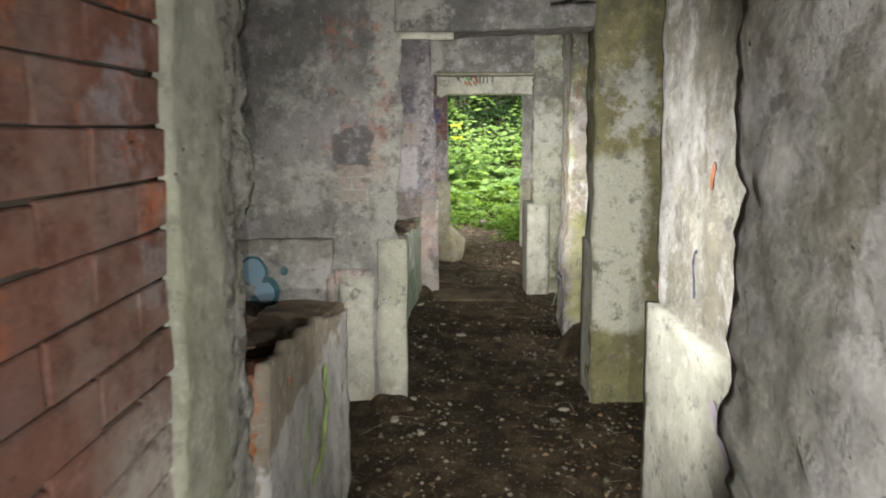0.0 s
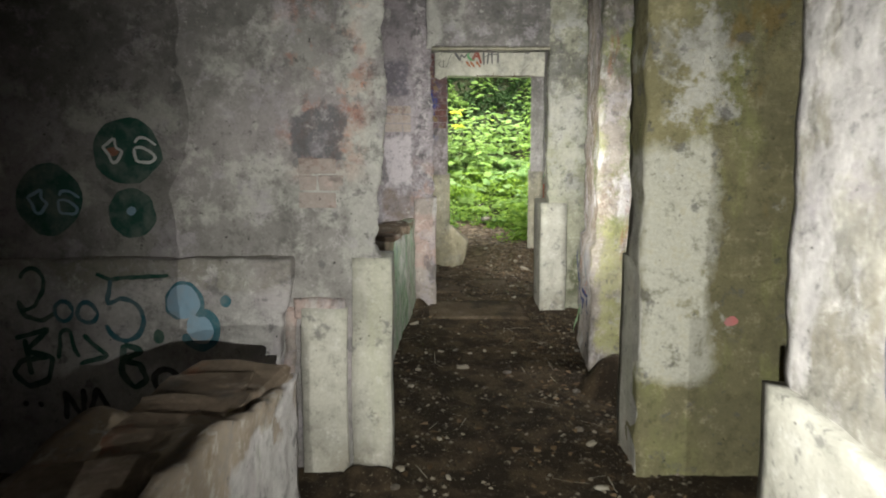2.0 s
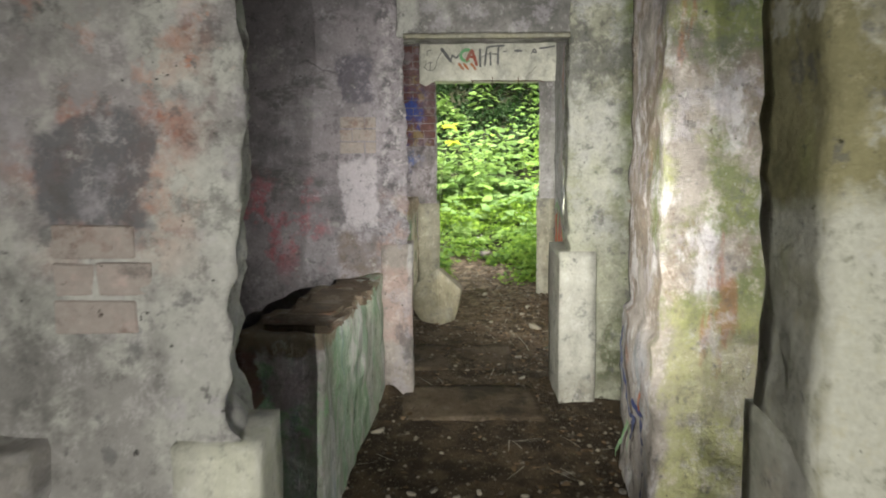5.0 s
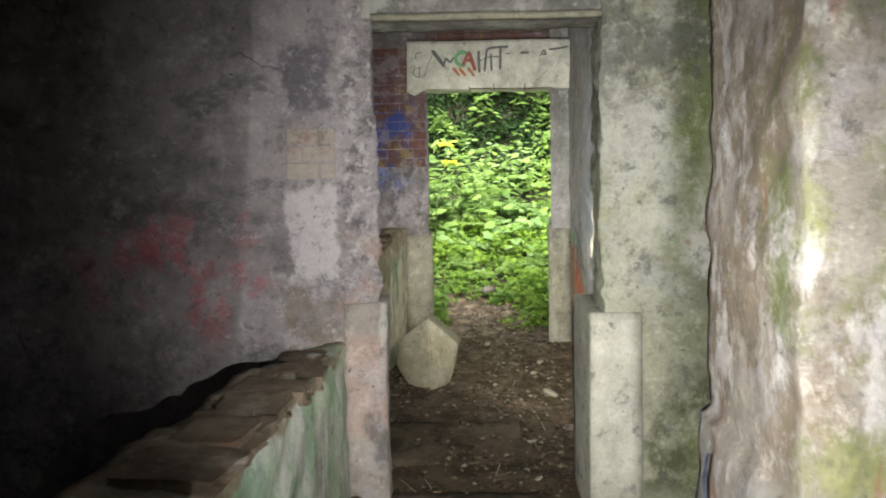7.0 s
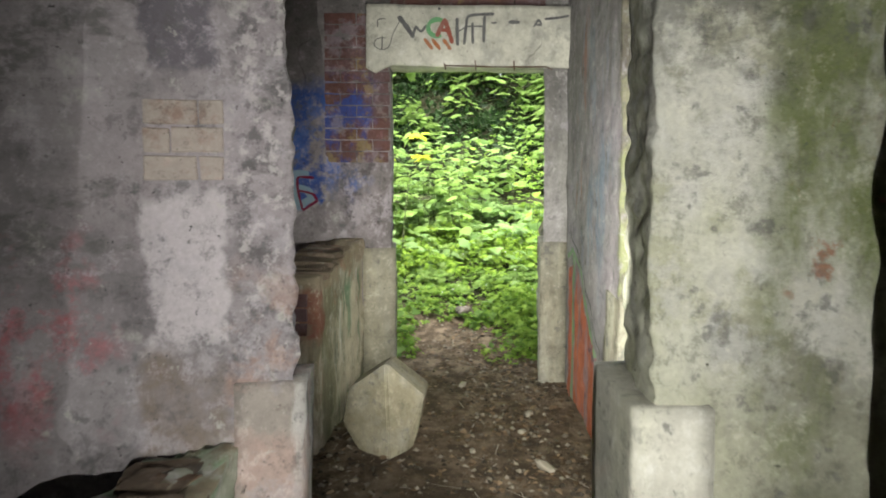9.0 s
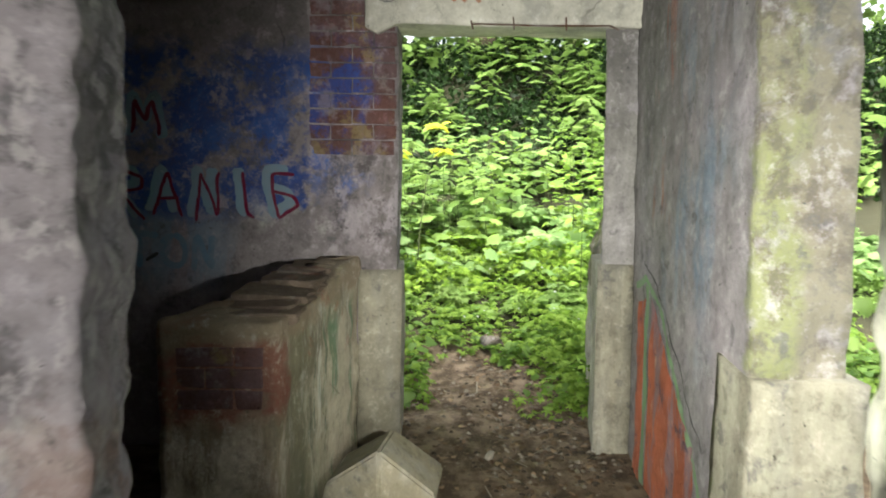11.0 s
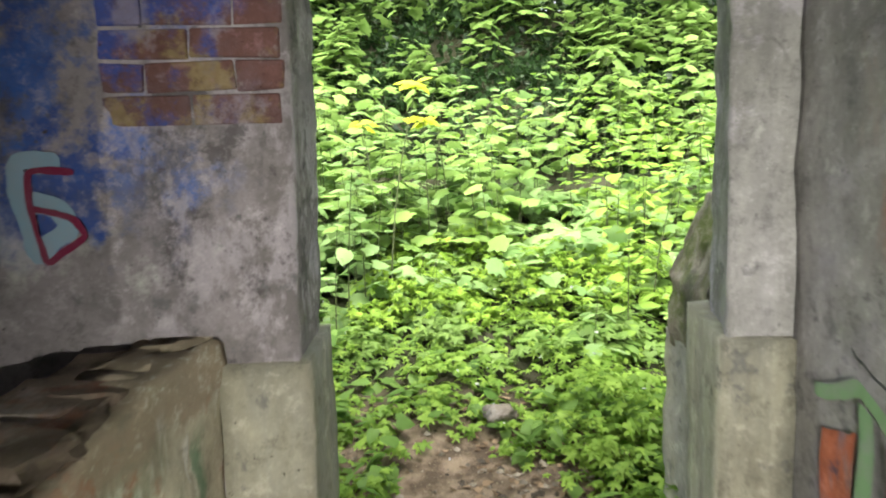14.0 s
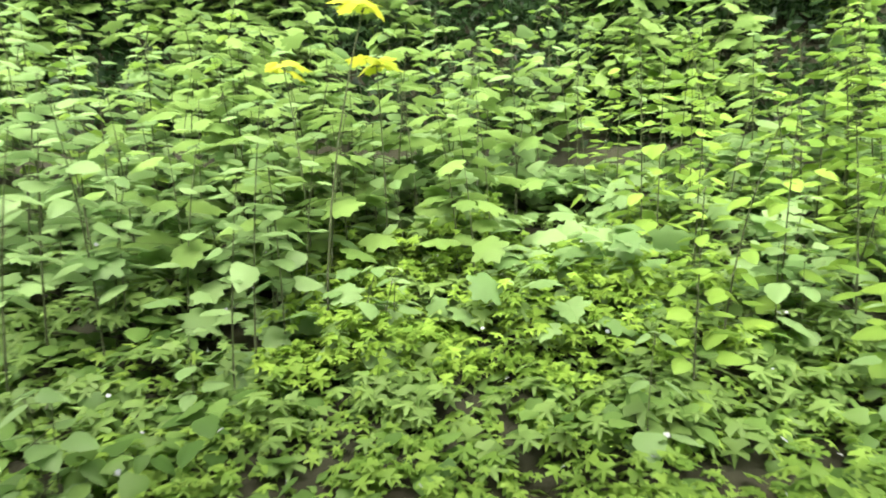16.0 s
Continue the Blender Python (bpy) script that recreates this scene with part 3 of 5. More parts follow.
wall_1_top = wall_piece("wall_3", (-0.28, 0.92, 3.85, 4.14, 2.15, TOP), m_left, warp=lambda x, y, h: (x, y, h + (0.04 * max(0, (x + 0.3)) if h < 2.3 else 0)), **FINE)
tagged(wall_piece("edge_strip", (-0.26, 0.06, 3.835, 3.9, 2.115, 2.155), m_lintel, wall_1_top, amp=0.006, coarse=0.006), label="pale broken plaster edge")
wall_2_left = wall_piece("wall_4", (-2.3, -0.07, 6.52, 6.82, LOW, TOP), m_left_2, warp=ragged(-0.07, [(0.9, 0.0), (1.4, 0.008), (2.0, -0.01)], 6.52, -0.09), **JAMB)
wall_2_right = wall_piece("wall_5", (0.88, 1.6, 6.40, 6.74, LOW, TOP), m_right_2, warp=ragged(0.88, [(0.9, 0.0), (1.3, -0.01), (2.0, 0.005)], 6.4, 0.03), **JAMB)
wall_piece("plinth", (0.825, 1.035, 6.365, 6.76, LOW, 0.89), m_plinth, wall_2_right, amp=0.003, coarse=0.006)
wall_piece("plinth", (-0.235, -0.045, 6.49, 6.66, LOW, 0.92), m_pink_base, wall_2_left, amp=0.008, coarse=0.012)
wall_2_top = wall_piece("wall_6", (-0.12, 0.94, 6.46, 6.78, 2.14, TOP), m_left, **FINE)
wall_piece("edge_strip", (-0.08, 0.90, 6.44, 6.50, 2.128, 2.152), m_grey_base, wall_2_top, "grey straight lintel edge", amp=0.003, coarse=0.004)


def splay(x, y, h):
    return (x + max(0.0, (y - 9.06)) * 0.14 if x < 1.2 else x, y, h)


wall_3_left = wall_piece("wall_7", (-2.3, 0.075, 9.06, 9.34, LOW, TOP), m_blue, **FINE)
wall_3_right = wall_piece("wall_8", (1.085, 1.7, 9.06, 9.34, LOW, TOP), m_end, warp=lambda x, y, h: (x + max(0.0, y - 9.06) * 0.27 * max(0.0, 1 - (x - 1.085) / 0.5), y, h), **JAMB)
wall_piece("plinth", (-0.11, 0.10, 9.035, 9.36, LOW, 0.9), m_grey_base, wall_3_left, amp=0.004, coarse=0.01)
wall_piece("plinth", (1.065, 1.235, 9.035, 9.36, LOW, 0.94), m_grey_base, wall_3_right, warp=splay, amp=0.006, coarse=0.01)
wall_piece("buttress", (1.17, 1.5, 9.38, 9.75, 0.0, 0.74), m_grey_base, wall_3_right, "pale weathered foot of the outer buttress", warp=lambda x, y, h: (x, y, h), cell=0.03, amp=0.012, coarse=0.015)
wall_piece("buttress", (1.165, 1.5, 9.355, 9.70, 0.70, 1.24), m_mossy, wall_3_right, "mossy weathered buttress stub", warp=lambda x, y, h: (x + max(0.0, h - 0.95) * 0.45 if x < 1.3 else x, y, h - 0.10 * max(0.0, h - 0.9)), cell=0.018, amp=0.026, coarse=0.02)
wall_3_top = wall_piece("wall_9", (-0.1, 1.3, 9.08, 9.34, 2.42, TOP), m_mortar)
near_left = wall_piece("wall_10", (-1.0, -0.49, -3, 1.13, LOW - 0.3, TOP), m_brick_mortar, cell=0.05, amp=0.002, coarse=0.002)
near_pier = wall_piece("wall_11", (-0.95, -0.46, 1.13, 1.62, LOW, TOP), m_pier, cell=0.018, amp=0.009, coarse=0.008, warp=lambda x, y, h: (x - max(0.0, y - 1.4) * 0.2 * (0.6 + noise.noise(Vector((y * 9, h * 7, 0)))) + (0.03 * max(0, noise.noise(Vector((y * 34, h * 38, 3)))) * -1 if y > 1.36 else 0) if x > -0.6 else x, y, h))
wall_piece("wall_25", (-2.3, -0.97, 1.15, 1.6, LOW, TOP), m_left, cell=0.1)
near_right = wall_piece("wall_12", (0.635, 1.6, -3, 1.44, LOW - 0.3, TOP), m_side, warp=ragged(0.635, [(0.0, 0.04), (0.7, 0.03), (0.95, 0.0), (1.25, 0.01), (1.6, 0.0)]), cell=0.03, amp=0.010, coarse=0.007)
side_a = wall_piece("wall_13", (0.84, 1.6, 1.44, 2.54, LOW, TOP), m_side, **SPALL)
wall_piece("plinth", (0.80, 0.95, 1.46, 2.57, LOW, 0.93), m_plinth, side_a, amp=0.006, coarse=0.012)
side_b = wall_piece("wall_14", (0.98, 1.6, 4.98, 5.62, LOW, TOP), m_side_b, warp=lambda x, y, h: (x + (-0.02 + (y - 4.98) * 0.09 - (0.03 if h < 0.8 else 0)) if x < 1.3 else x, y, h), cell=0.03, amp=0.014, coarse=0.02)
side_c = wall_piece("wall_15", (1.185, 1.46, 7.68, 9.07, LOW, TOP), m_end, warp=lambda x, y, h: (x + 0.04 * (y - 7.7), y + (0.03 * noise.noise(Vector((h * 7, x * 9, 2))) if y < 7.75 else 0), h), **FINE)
wall_piece("ledge", (1.17, 1.5, 7.62, 7.9, LOW, 0.86), m_grey_base, side_c, amp=0.01, coarse=0.02)


def worn_top(near, far, y0, y1, skew=0.0, taper=0.0):
    """Lets the top of a low wall run from one height to another with broken courses."""
    def warp(x, y, h):
        k = (y - y0) / (y1 - y0)
        top = near + (far - near) * k
        step = round(noise.noise(Vector((y * 2.1, x * 1.7, 5))) * 3) * 0.022
        frac = max(0.0, h - LOW) / (1 - LOW)
        return (x + skew * (k - 1) + (taper * k if x < (-0.38 if y0 < 7 else -0.3) else 0) + (0.02 * frac * noise.noise(Vector((y * 6, h * 6, 1)))), y, LOW + frac * (top + step * frac ** 4 - LOW))
    return warp


def broken_core(x, y, h):
    """The first low wall: its skin stands up towards the near end, its brick core is broken out in steps."""
    k = (y - 1.6) / 1.39
    skin = float(np.interp(y, [1.6, 1.95, 2.35, 2.6, 2.68, 2.99], [1.02, 0.99, 0.93, 0.86, 0.82, 0.78])) + 0.02 * noise.noise(Vector((y * 9, 0, 3)))
    core = float(np.interp(y, [1.6, 2.0, 2.04, 2.45, 2.5, 2.99], [0.84, 0.85, 0.91, 0.90, 0.80, 0.79])) + 0.03 * noise.noise(Vector((y * 5, x * 7, 6)))
    top = skin if x > -0.475 else core
    frac = max(0.0, h - LOW) / (1 - LOW)
    return (x, y, LOW + frac * (top - LOW))


low_1 = wall_piece("wall_16", (-0.80, -0.44, 1.60, 2.99, LOW, 1.0), m_block_1, cell=0.025, amp=0.012, coarse=0.010, warp=broken_core)
low_2 = wall_piece("wall_17", (-0.55, -0.22, 5.08, 6.53, LOW, 1.0), m_block_2, cell=0.03, amp=0.012, coarse=0.014, warp=worn_top(0.81, 0.70, 5.08, 6.53, 0.11, 0.07))
low_3 = wall_piece("wall_18", (-0.52, -0.11, 8.04, 9.07, LOW, 1.0), m_block_3, cell=0.03, amp=0.012, coarse=0.014, warp=worn_top(0.90, 0.95, 8.04, 9.07, 0.14, 0.19))
wall_piece("wall_19", (-2.6, -2.3, -3, 9.34, LOW - 0.3, TOP), m_left, cell=0.15)
wall_piece("wall_20", (1.6, 1.9, -3, 4.14, LOW - 0.3, TOP), m_right, cell=0.12)
wall_piece("wall_21", (1.6, 1.9, 4.98, 6.8, LOW, TOP), m_right, cell=0.12)
wall_piece("wall_22", (1.6, 1.9, 4.14, 4.98, LOW, 0.35), m_right, cell=0.1)
wall_piece("wall_23", (-2.6, 1.9, -3.3, -3, LOW - 0.4, TOP), m_left, cell=0.15)
wall_piece("ceiling", (-2.6, 1.9, -3.3, 9.34, TOP, TOP + 0.25), m_ceiling, cell=0.12)


def chipped(x, y, h):
    if h < 2.2:
        if x < 0.08:
            h -= 0.05 * (1 - abs(x + 0.02) / 0.1) if x > -0.1 else 0
    return (x, y, h)


lintel = wall_piece("wall_24", (-0.08, 1.27, 9.0, 9.36, 2.085, 2.47), m_lintel, cell=0.03, amp=0.004, coarse=0.008, warp=chipped)

# ---- ground: one sheet ----


def ground_at(x, y):
    if y < 9.6:
        z = SLOPE * y if y > -8 else -0.8
    elif y < 10.3:
        z = 0.96 + (y - 9.6) * 0.2
    elif y < 14.2:
        z = 1.10 + (y - 10.3) * 0.31
    elif y < 16:
        z = 2.309 + (y - 14.2) * 1.15
    else:
        z = 4.379 + (1 - math.exp(-(y - 16) / 3)) * 0.6
    return z


def ground():
    def ticks(fine0, fine1, step, far):
        a = list(np.arange(fine0, fine1, step))
        low, high, d = [], [], step
        lo, hi = fine0, fine1
        while hi < far:
            d *= 1.5
            lo -= d
            hi += d
            low.append(lo)
            high.append(hi)
        return low[::-1] + a + [fine1] + high
    xs, ys = ticks(-3.0, 4.0, 0.05, 2500), ticks(-1.0, 16.5, 0.05, 2500)
    verts = []
    for y in ys:
        for x in xs:
            z = ground_at(x, y)
            near = 1 if -5 < x < 6 and -3 < y < 18 else 0
            if near:
                amp = 0.02 if y < 9.4 else 0.05
                z += noise.noise(Vector((x * 1.7, y * 1.7, 0))) * amp + noise.noise(Vector((x * 8, y * 8, 3))) * 0.012
            verts.append((x, y, z))
    w = len(xs)
    faces = [(j * w + i, j * w + i + 1, (j + 1) * w + i + 1, (j + 1) * w + i) for j in range(len(ys) - 1) for i in range(w - 1)]
    mesh = bpy.data.meshes.new("ground")
    mesh.from_pydata(verts, [], faces)
    mesh.shade_smooth()
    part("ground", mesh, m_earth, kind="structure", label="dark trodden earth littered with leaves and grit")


ground()

# ---- leaves ----
rng = np.random.default_rng(5)


def leaf_shape(kind):
    """Outline of one leaf along +y with its tip at 1, fanned from the midrib."""
    if kind == "nettle":
        half = [(0.0, 0.04), (0.28, -0.02), (0.42, 0.16), (0.38, 0.25), (0.42, 0.34), (0.32, 0.50), (0.30, 0.62), (0.12, 0.86)]
    elif kind == "maple":
        half = [(0.0, 0.0), (0.3, -0.06), (0.42, 0.12), (0.36, 0.24), (0.58, 0.40), (0.50, 0.54), (0.30, 0.54), (0.30, 0.76), (0.14, 0.80)]
    elif kind == "herb":
        half = [(0.0, 0.0), (0.22, -0.12), (0.50, 0.02), (0.30, 0.12), (0.16, 0.24), (0.48, 0.42), (0.46, 0.62), (0.14, 0.48)]
    else:
        half = [(0.0, 0.0), (0.34, 0.02), (0.28, 0.4)]
    ring = half + [(0, 1)] + [(-x, y) for x, y in half[:0:-1]]
    v = np.array([(x, y, -0.25 * abs(x) * 0.8 - 0.12 * y * y) for x, y in ring] + [(0, 0.45, 0.03)])
    n = len(ring)
    f = [(i, (i + 1) % n, n) for i in range(n)]
    return v, np.array(f)


def leaf_cloud(name, points, sizes, kind, material, tilt=0.45, az=None, ti=None, parent=None, tag="stuff", label=""):
    v, f = leaf_shape(kind)
    n = len(points)
    az = rng.uniform(0, 2 * np.pi, n) if az is None else az
    ti, ro = rng.normal(-0.25, tilt, n) if ti is None else ti, rng.normal(0, tilt, n)
    ca, sa, ct, st, cr, sr = np.cos(az), np.sin(az), np.cos(ti), np.sin(ti), np.cos(ro), np.sin(ro)
    zero, one = np.zeros(n), np.ones(n)
    def mats(rows):
        return np.array(rows).transpose(2, 0, 1)
    A = mats([[ca, -sa, zero], [sa, ca, zero], [zero, zero, one]])
    B = mats([[one, zero, zero], [zero, ct, -st], [zero, st, ct]])
    C = mats([[cr, zero, sr], [zero, one, zero], [-sr, zero, cr]])
    M = A @ B @ C
    verts = np.einsum("nij,kj->nki", M, v) * np.asarray(sizes)[:, None, None] + np.asarray(points)[:, None, :]
    faces = (f[None] + (np.arange(n) * len(v))[:, None, None]).reshape(-1, 3)
    mesh = bpy.data.meshes.new(name)
    verts = verts.reshape(-1, 3)
    mesh.vertices.add(len(verts))
    mesh.vertices.foreach_set("co", verts.ravel())
    mesh.loops.add(faces.size)
    mesh.loops.foreach_set("vertex_index", faces.ravel())
    mesh.polygons.add(len(faces))
    mesh.polygons.foreach_set("loop_start", np.arange(0, faces.size, 3))
    mesh.update(calc_edges=True)
    return part(name, mesh, material, parent, label, kind=tag)


def ground_many(xy):
    return np.array([ground_at(x, y) for x, y in xy])


# ---- weeds, saplings, ivy, trees ----


def stem_mesh(paths, radius):
    """Tapered four-sided tubes along paths of points."""
    verts, faces = [], []
    for path in paths:
        base = len(verts)
        for i, p in enumerate(path):
            r = radius * (1 - 0.6 * i / (len(path) - 1))
            verts += [(p[0] + r * a, p[1] + r * b, p[2]) for a, b in ((1, 0), (0, 1), (-1, 0), (0, -1))]
        for i in range(len(path) - 1):
            for k in range(4):
                a, b = base + i * 4 + k, base + i * 4 + (k + 1) % 4
                faces.append((a, b, b + 4, a + 4))
    mesh = bpy.data.meshes.new("stem")
    mesh.from_pydata(verts, [], faces)
    return mesh


def plant_plan(height, tiers, size, per_tier, reach, bare=0.3):
    """One stem with whorls of leaves: stem path, leaf roots, sizes, turns and tilts."""
    lean = rng.uniform(-0.14, 0.14, 2)
    path = [(lean[0] * k * k * height, lean[1] * k * k * height, k * height) for k in np.linspace(0, 1, 6)]
    pts, sizes, az, ti = [], [], [], []
    turn = rng.uniform(0, 6.3)
    for k in range(tiers):
        f = bare + (1 - bare) * k / (tiers - 1) if tiers > 1 else 0.97
        centre = np.array([lean[0] * f * f * height, lean[1] * f * f * height, f * height])
        turn += math.pi / 2 + rng.normal(0, 0.2)
        for j in range(per_tier):
            a = turn + j * 2 * np.pi / per_tier + rng.normal(0, 0.25)
            r = reach * rng.uniform(0.5, 1.1) * (1.15 - 0.7 * f)
            out = np.array([-np.sin(a), np.cos(a), 0.0])
            pts.append(centre + out * r + np.array([0, 0, rng.uniform(-0.02, 0.03)]))
            sizes.append(size * rng.uniform(0.7, 1.2) * (1.35 - 0.75 * f))
            az.append(a)
            ti.append(rng.normal(-0.22, 0.2))
    return path, pts, sizes, az, ti


def weed(kind, height, tiers, size, per_tier, reach, material, label, category, bare=0.3):
    path, pts, sizes, az, ti = plant_plan(height, tiers, size, per_tier, reach, bare)
    root = tagged(new("maple_sapling" if kind == "maple" else "weed_plant"), label, category, "weeds on the bank")
    twigs = [path] + [[tuple(np.array(p) - np.array([-np.sin(a), np.cos(a), 0]) * reach * 0.9 - np.array([0, 0, 0.02])), tuple(p)] for p, a in zip(pts, az)]
    part("stem", stem_mesh(twigs, 0.002 + height * 0.0025), m_stem, root)
    leaf_cloud("foliage", pts, sizes, kind, material, 0.25, az=np.array(az), ti=np.array(ti), parent=root, tag="")
    return root


def weeds():
    nettles = [weed("nettle", 1.0, 6, 0.145, 2, 0.07, m_pale_leaf, "tall pale green leafy weed with bare dark stem on the bank", "plant", 0.45) for _ in range(6)]
    maples = [weed("maple", 0.95, 4, 0.19, 3, 0.13, m_leaf, "green maple sapling with lobed leaves on the earth bank", "plant", 0.4) for _ in range(4)]
    canes = [weed("nettle", 1.0, 9, 0.10, 3, 0.09, m_fresh_leaf, "bushy fresh green weed with small leaves on the earth bank", "plant", 0.2) for _ in range(4)]
    low = [weed("nettle", 0.42, 3, 0.12, 3, 0.08, m_pale_leaf, "short pale green weed among the ground cover", "plant", 0.35) for _ in range(4)]
    kinds = nettles + maples + canes + low

    def plant(ob, x, y, k):
        copy_thing(ob, pose(x, y, ground_at(x, y) - 0.02, 0, 0, rng.uniform(0, 360))).scale = (k, k, k * rng.uniform(0.9, 1.1))

    for i in range(50):
        x, y = rng.uniform(-2.6, 0.25), rng.uniform(11.1, 12.6)
        plant(nettles[i % 6], x, y, np.interp(x, [-2.6, -1.2, 0.25], [1.05, 1.1, 0.85]) * rng.uniform(0.8, 1.12))
    for i in range(34):
        x, y = rng.uniform(-2.2, 1.5), rng.uniform(12.2, 13.6)
        plant((maples + nettles)[i % 10], x, y, rng.uniform(0.85, 1.15))
    for i in range(24):
        plant(maples[i % 4], rng.uniform(-1.0, 0.8), rng.uniform(11.6, 12.6), rng.uniform(0.8, 1.12))
    for i in range(42):
        x, y = rng.uniform(1.35, 3.6), rng.uniform(11.0, 13.0)
        plant(canes[i % 4], x, y, np.interp(x, [1.35, 1.9, 3.6], [0.75, 1.05, 1.2]) * rng.uniform(0.85, 1.15))
    for i in range(34):
        x, y = rng.uniform(-4.2, 5.0), rng.uniform(12.6, 13.5)
        plant((maples + canes + nettles)[i % 14], x, y, rng.uniform(0.8, 1.2))
    for i in range(36):
        x, y = rng.uniform(-1.6, 2.6), rng.uniform(10.5, 12.2)
        if abs(x - 0.5) > 0.3 or y > 11:
            plant(low[i % 4], x, y, rng.uniform(0.6, 1.15))
    for n, ob in enumerate(kinds):
        ob.matrix_basis = pose(-3.6 + n * 0.48, 14.1, ground_at(0, 14.1) - 0.02)
    for x, y, h, size in ((0.07, 11.525, 1.42, 0.20), (0.30, 11.937, 1.06, 0.16), (-0.02, 11.75, 1.12, 0.13)):
        ob = weed("maple", h, 1, size, 7, 0.09, m_yellow, "maple sapling with bright yellow top leaves above green weeds", "plant")
        ob.matrix_basis = pose(x, y, ground_at(x, y))


def tufts(n, x0, x1, y0, y1, tall, size, each, kind, material, label, clear=None, spread=0.07, even=0.0):
    """Ground cover of many small rosettes, each on its own height, with dark gaps between them."""
    xy = np.column_stack([rng.uniform(x0, x1, n), rng.uniform(y0, y1, n)])
    lump = np.array([noise.noise(Vector((x * 2.3, y * 2.3, 4))) for x, y in xy])
    keep = lump + rng.uniform(0, 0.45, n) > -0.12 - even
    if clear:
        keep &= ~np.array([clear(x, y) for x, y in xy])
    xy, lump = xy[keep], lump[keep]
    top = tall * (0.75 + 0.9 * lump) * rng.uniform(0.35, 1.1, len(xy))
    az = rng.uniform(0, 2 * np.pi, (len(xy), each))
    reach = spread * rng.uniform(0.25, 1.0, (len(xy), each))
    px, py = xy[:, :1] - np.sin(az) * reach, xy[:, 1:] + np.cos(az) * reach
    pz = (ground_many(xy) + np.maximum(top, 0.02))[:, None] - reach * 0.5 + rng.uniform(-0.03, 0.02, (len(xy), each))
    p = np.column_stack([px.ravel(), py.ravel(), pz.ravel()])
    leaf_cloud("undergrowth", p, size * rng.uniform(0.55, 1.35, len(p)), kind, material, 0.3, az=az.ravel(), ti=rng.normal(-0.3, 0.3, len(p)), label=label)


def bare(x, y):
    """The trodden end of the path."""
    return y < 10.35 and abs(x - 0.52 - 0.08 * math.sin(y * 3)) < 0.22 + 0.1 * noise.noise(Vector((x * 6, y * 6, 1)))


def cover():
    tufts(1900, -2.6, 3.4, 9.5, 11.4, 0.13, 0.055, 7, "herb", m_fresh_leaf, "bright green low weeds with finely cut leaves on earth", bare, even=0.1)
    tufts(700, -2.6, 3.4, 9.6, 11.8, 0.18, 0.085, 6, "nettle", m_low_leaf, "mixed darker green low weeds on earth", bare, 0.09)
    tufts(1300, -3.2, 4.2, 10.9, 13.2, 0.26, 0.085, 7, "herb", m_leaf, "green low weeds with cut leaves on the bank", bare, 0.12)
    tufts(800, -3.6, 4.6, 11.4, 13.6, 0.40, 0.13, 5, "maple", m_pale_leaf, "pale green leafy undergrowth on the bank", bare, 0.16, 0.1)
    tufts(620, -0.1, 1.7, 11.2, 12.4, 0.32, 0.055, 8, "herb", m_lime_leaf, "yellow-green moss and herb mound on the bank", bare, 0.10, 0.2)
    tufts(330, 0.98, 2.3, 9.45, 10.7, 0.30, 0.06, 8, "herb", m_fresh_leaf, "fresh green weeds beside the doorway", None, 0.10, 0.3)
    n = 4500
    xy = np.column_stack([rng.uniform(2.5, 6, n), rng.uniform(2, 9.5, n)])
    leaf_cloud("shrubbery", np.column_stack([xy, ground_many(xy) + rng.uniform(0, 2.0, n)]), rng.uniform(0.08, 0.16, n), "maple", m_leaf, 0.6, label="green shrubs outside beside the wall")


def ivy_bank():
    n = 36000
    xy = np.column_stack([rng.uniform(-7, 9, n), rng.uniform(14.1, 16.6, n)])
    lump = np.array([noise.noise(Vector((x * 0.9, y * 2.2, 8))) for x, y in xy])
    z = ground_many(xy) + rng.uniform(0, 0.3, n) + np.maximum(0, lump) * 0.7
    leaf_cloud("ivy", np.column_stack([xy, z]), rng.uniform(0.06, 0.12, n), "ivy", m_shade_toned_ivy, 0.7, label="dark glossy ivy over the steep bank")
    kinds = [weed("maple", 0.62, 6, 0.17, 5, 0.26, m_leaf, "lighter green bramble spray hanging over the dark ivy", "plant", 0.25) for _ in range(4)]
    made = 0
    while made < 170:
        x, y = rng.uniform(-4.5, 6.5), rng.uniform(14.0, 16.1)
        if noise.noise(Vector((x * 0.7, y * 0.9, 2))) > -0.12:
            k = rng.uniform(0.7, 1.25)
            copy_thing(kinds[made % 4], pose(x, y, ground_at(x, y) + 0.05, rng.uniform(-5, 22), 0, rng.uniform(0, 360))).scale = (k, k, k)
            made += 1
    for n, ob in enumerate(kinds):
        ob.matrix_basis = pose(-2.5 + n * 1.7, 15.2, ground_at(0, 15.2))
    # Leaves added above the view to keep sky light off the bank.
    n = 4500
    p = np.column_stack([rng.uniform(-7, 9, n), rng.uniform(12.8, 17.5, n), rng.uniform(6.6, 9.0, n)])
    leaf_cloud("shade_canopy", p, rng.uniform(0.14, 0.26, n), "maple", m_leaf, 0.4, label="overhanging tree canopy above the steep bank")
    n = 30000
    p = np.column_stack([rng.uniform(-9, 11, n), rng.uniform(16.1, 21, n), rng.uniform(4.3, 9.5, n)])
    keep = np.array([noise.noise(Vector((a * 0.6, b * 0.6, c * 0.6))) > -0.05 for a, b, c in p])
    p = p[keep]
    leaf_cloud("bushes", p, rng.uniform(0.1, 0.22, len(p)), "maple", m_leaf, 0.7, label="light green bushes on top of the bank")


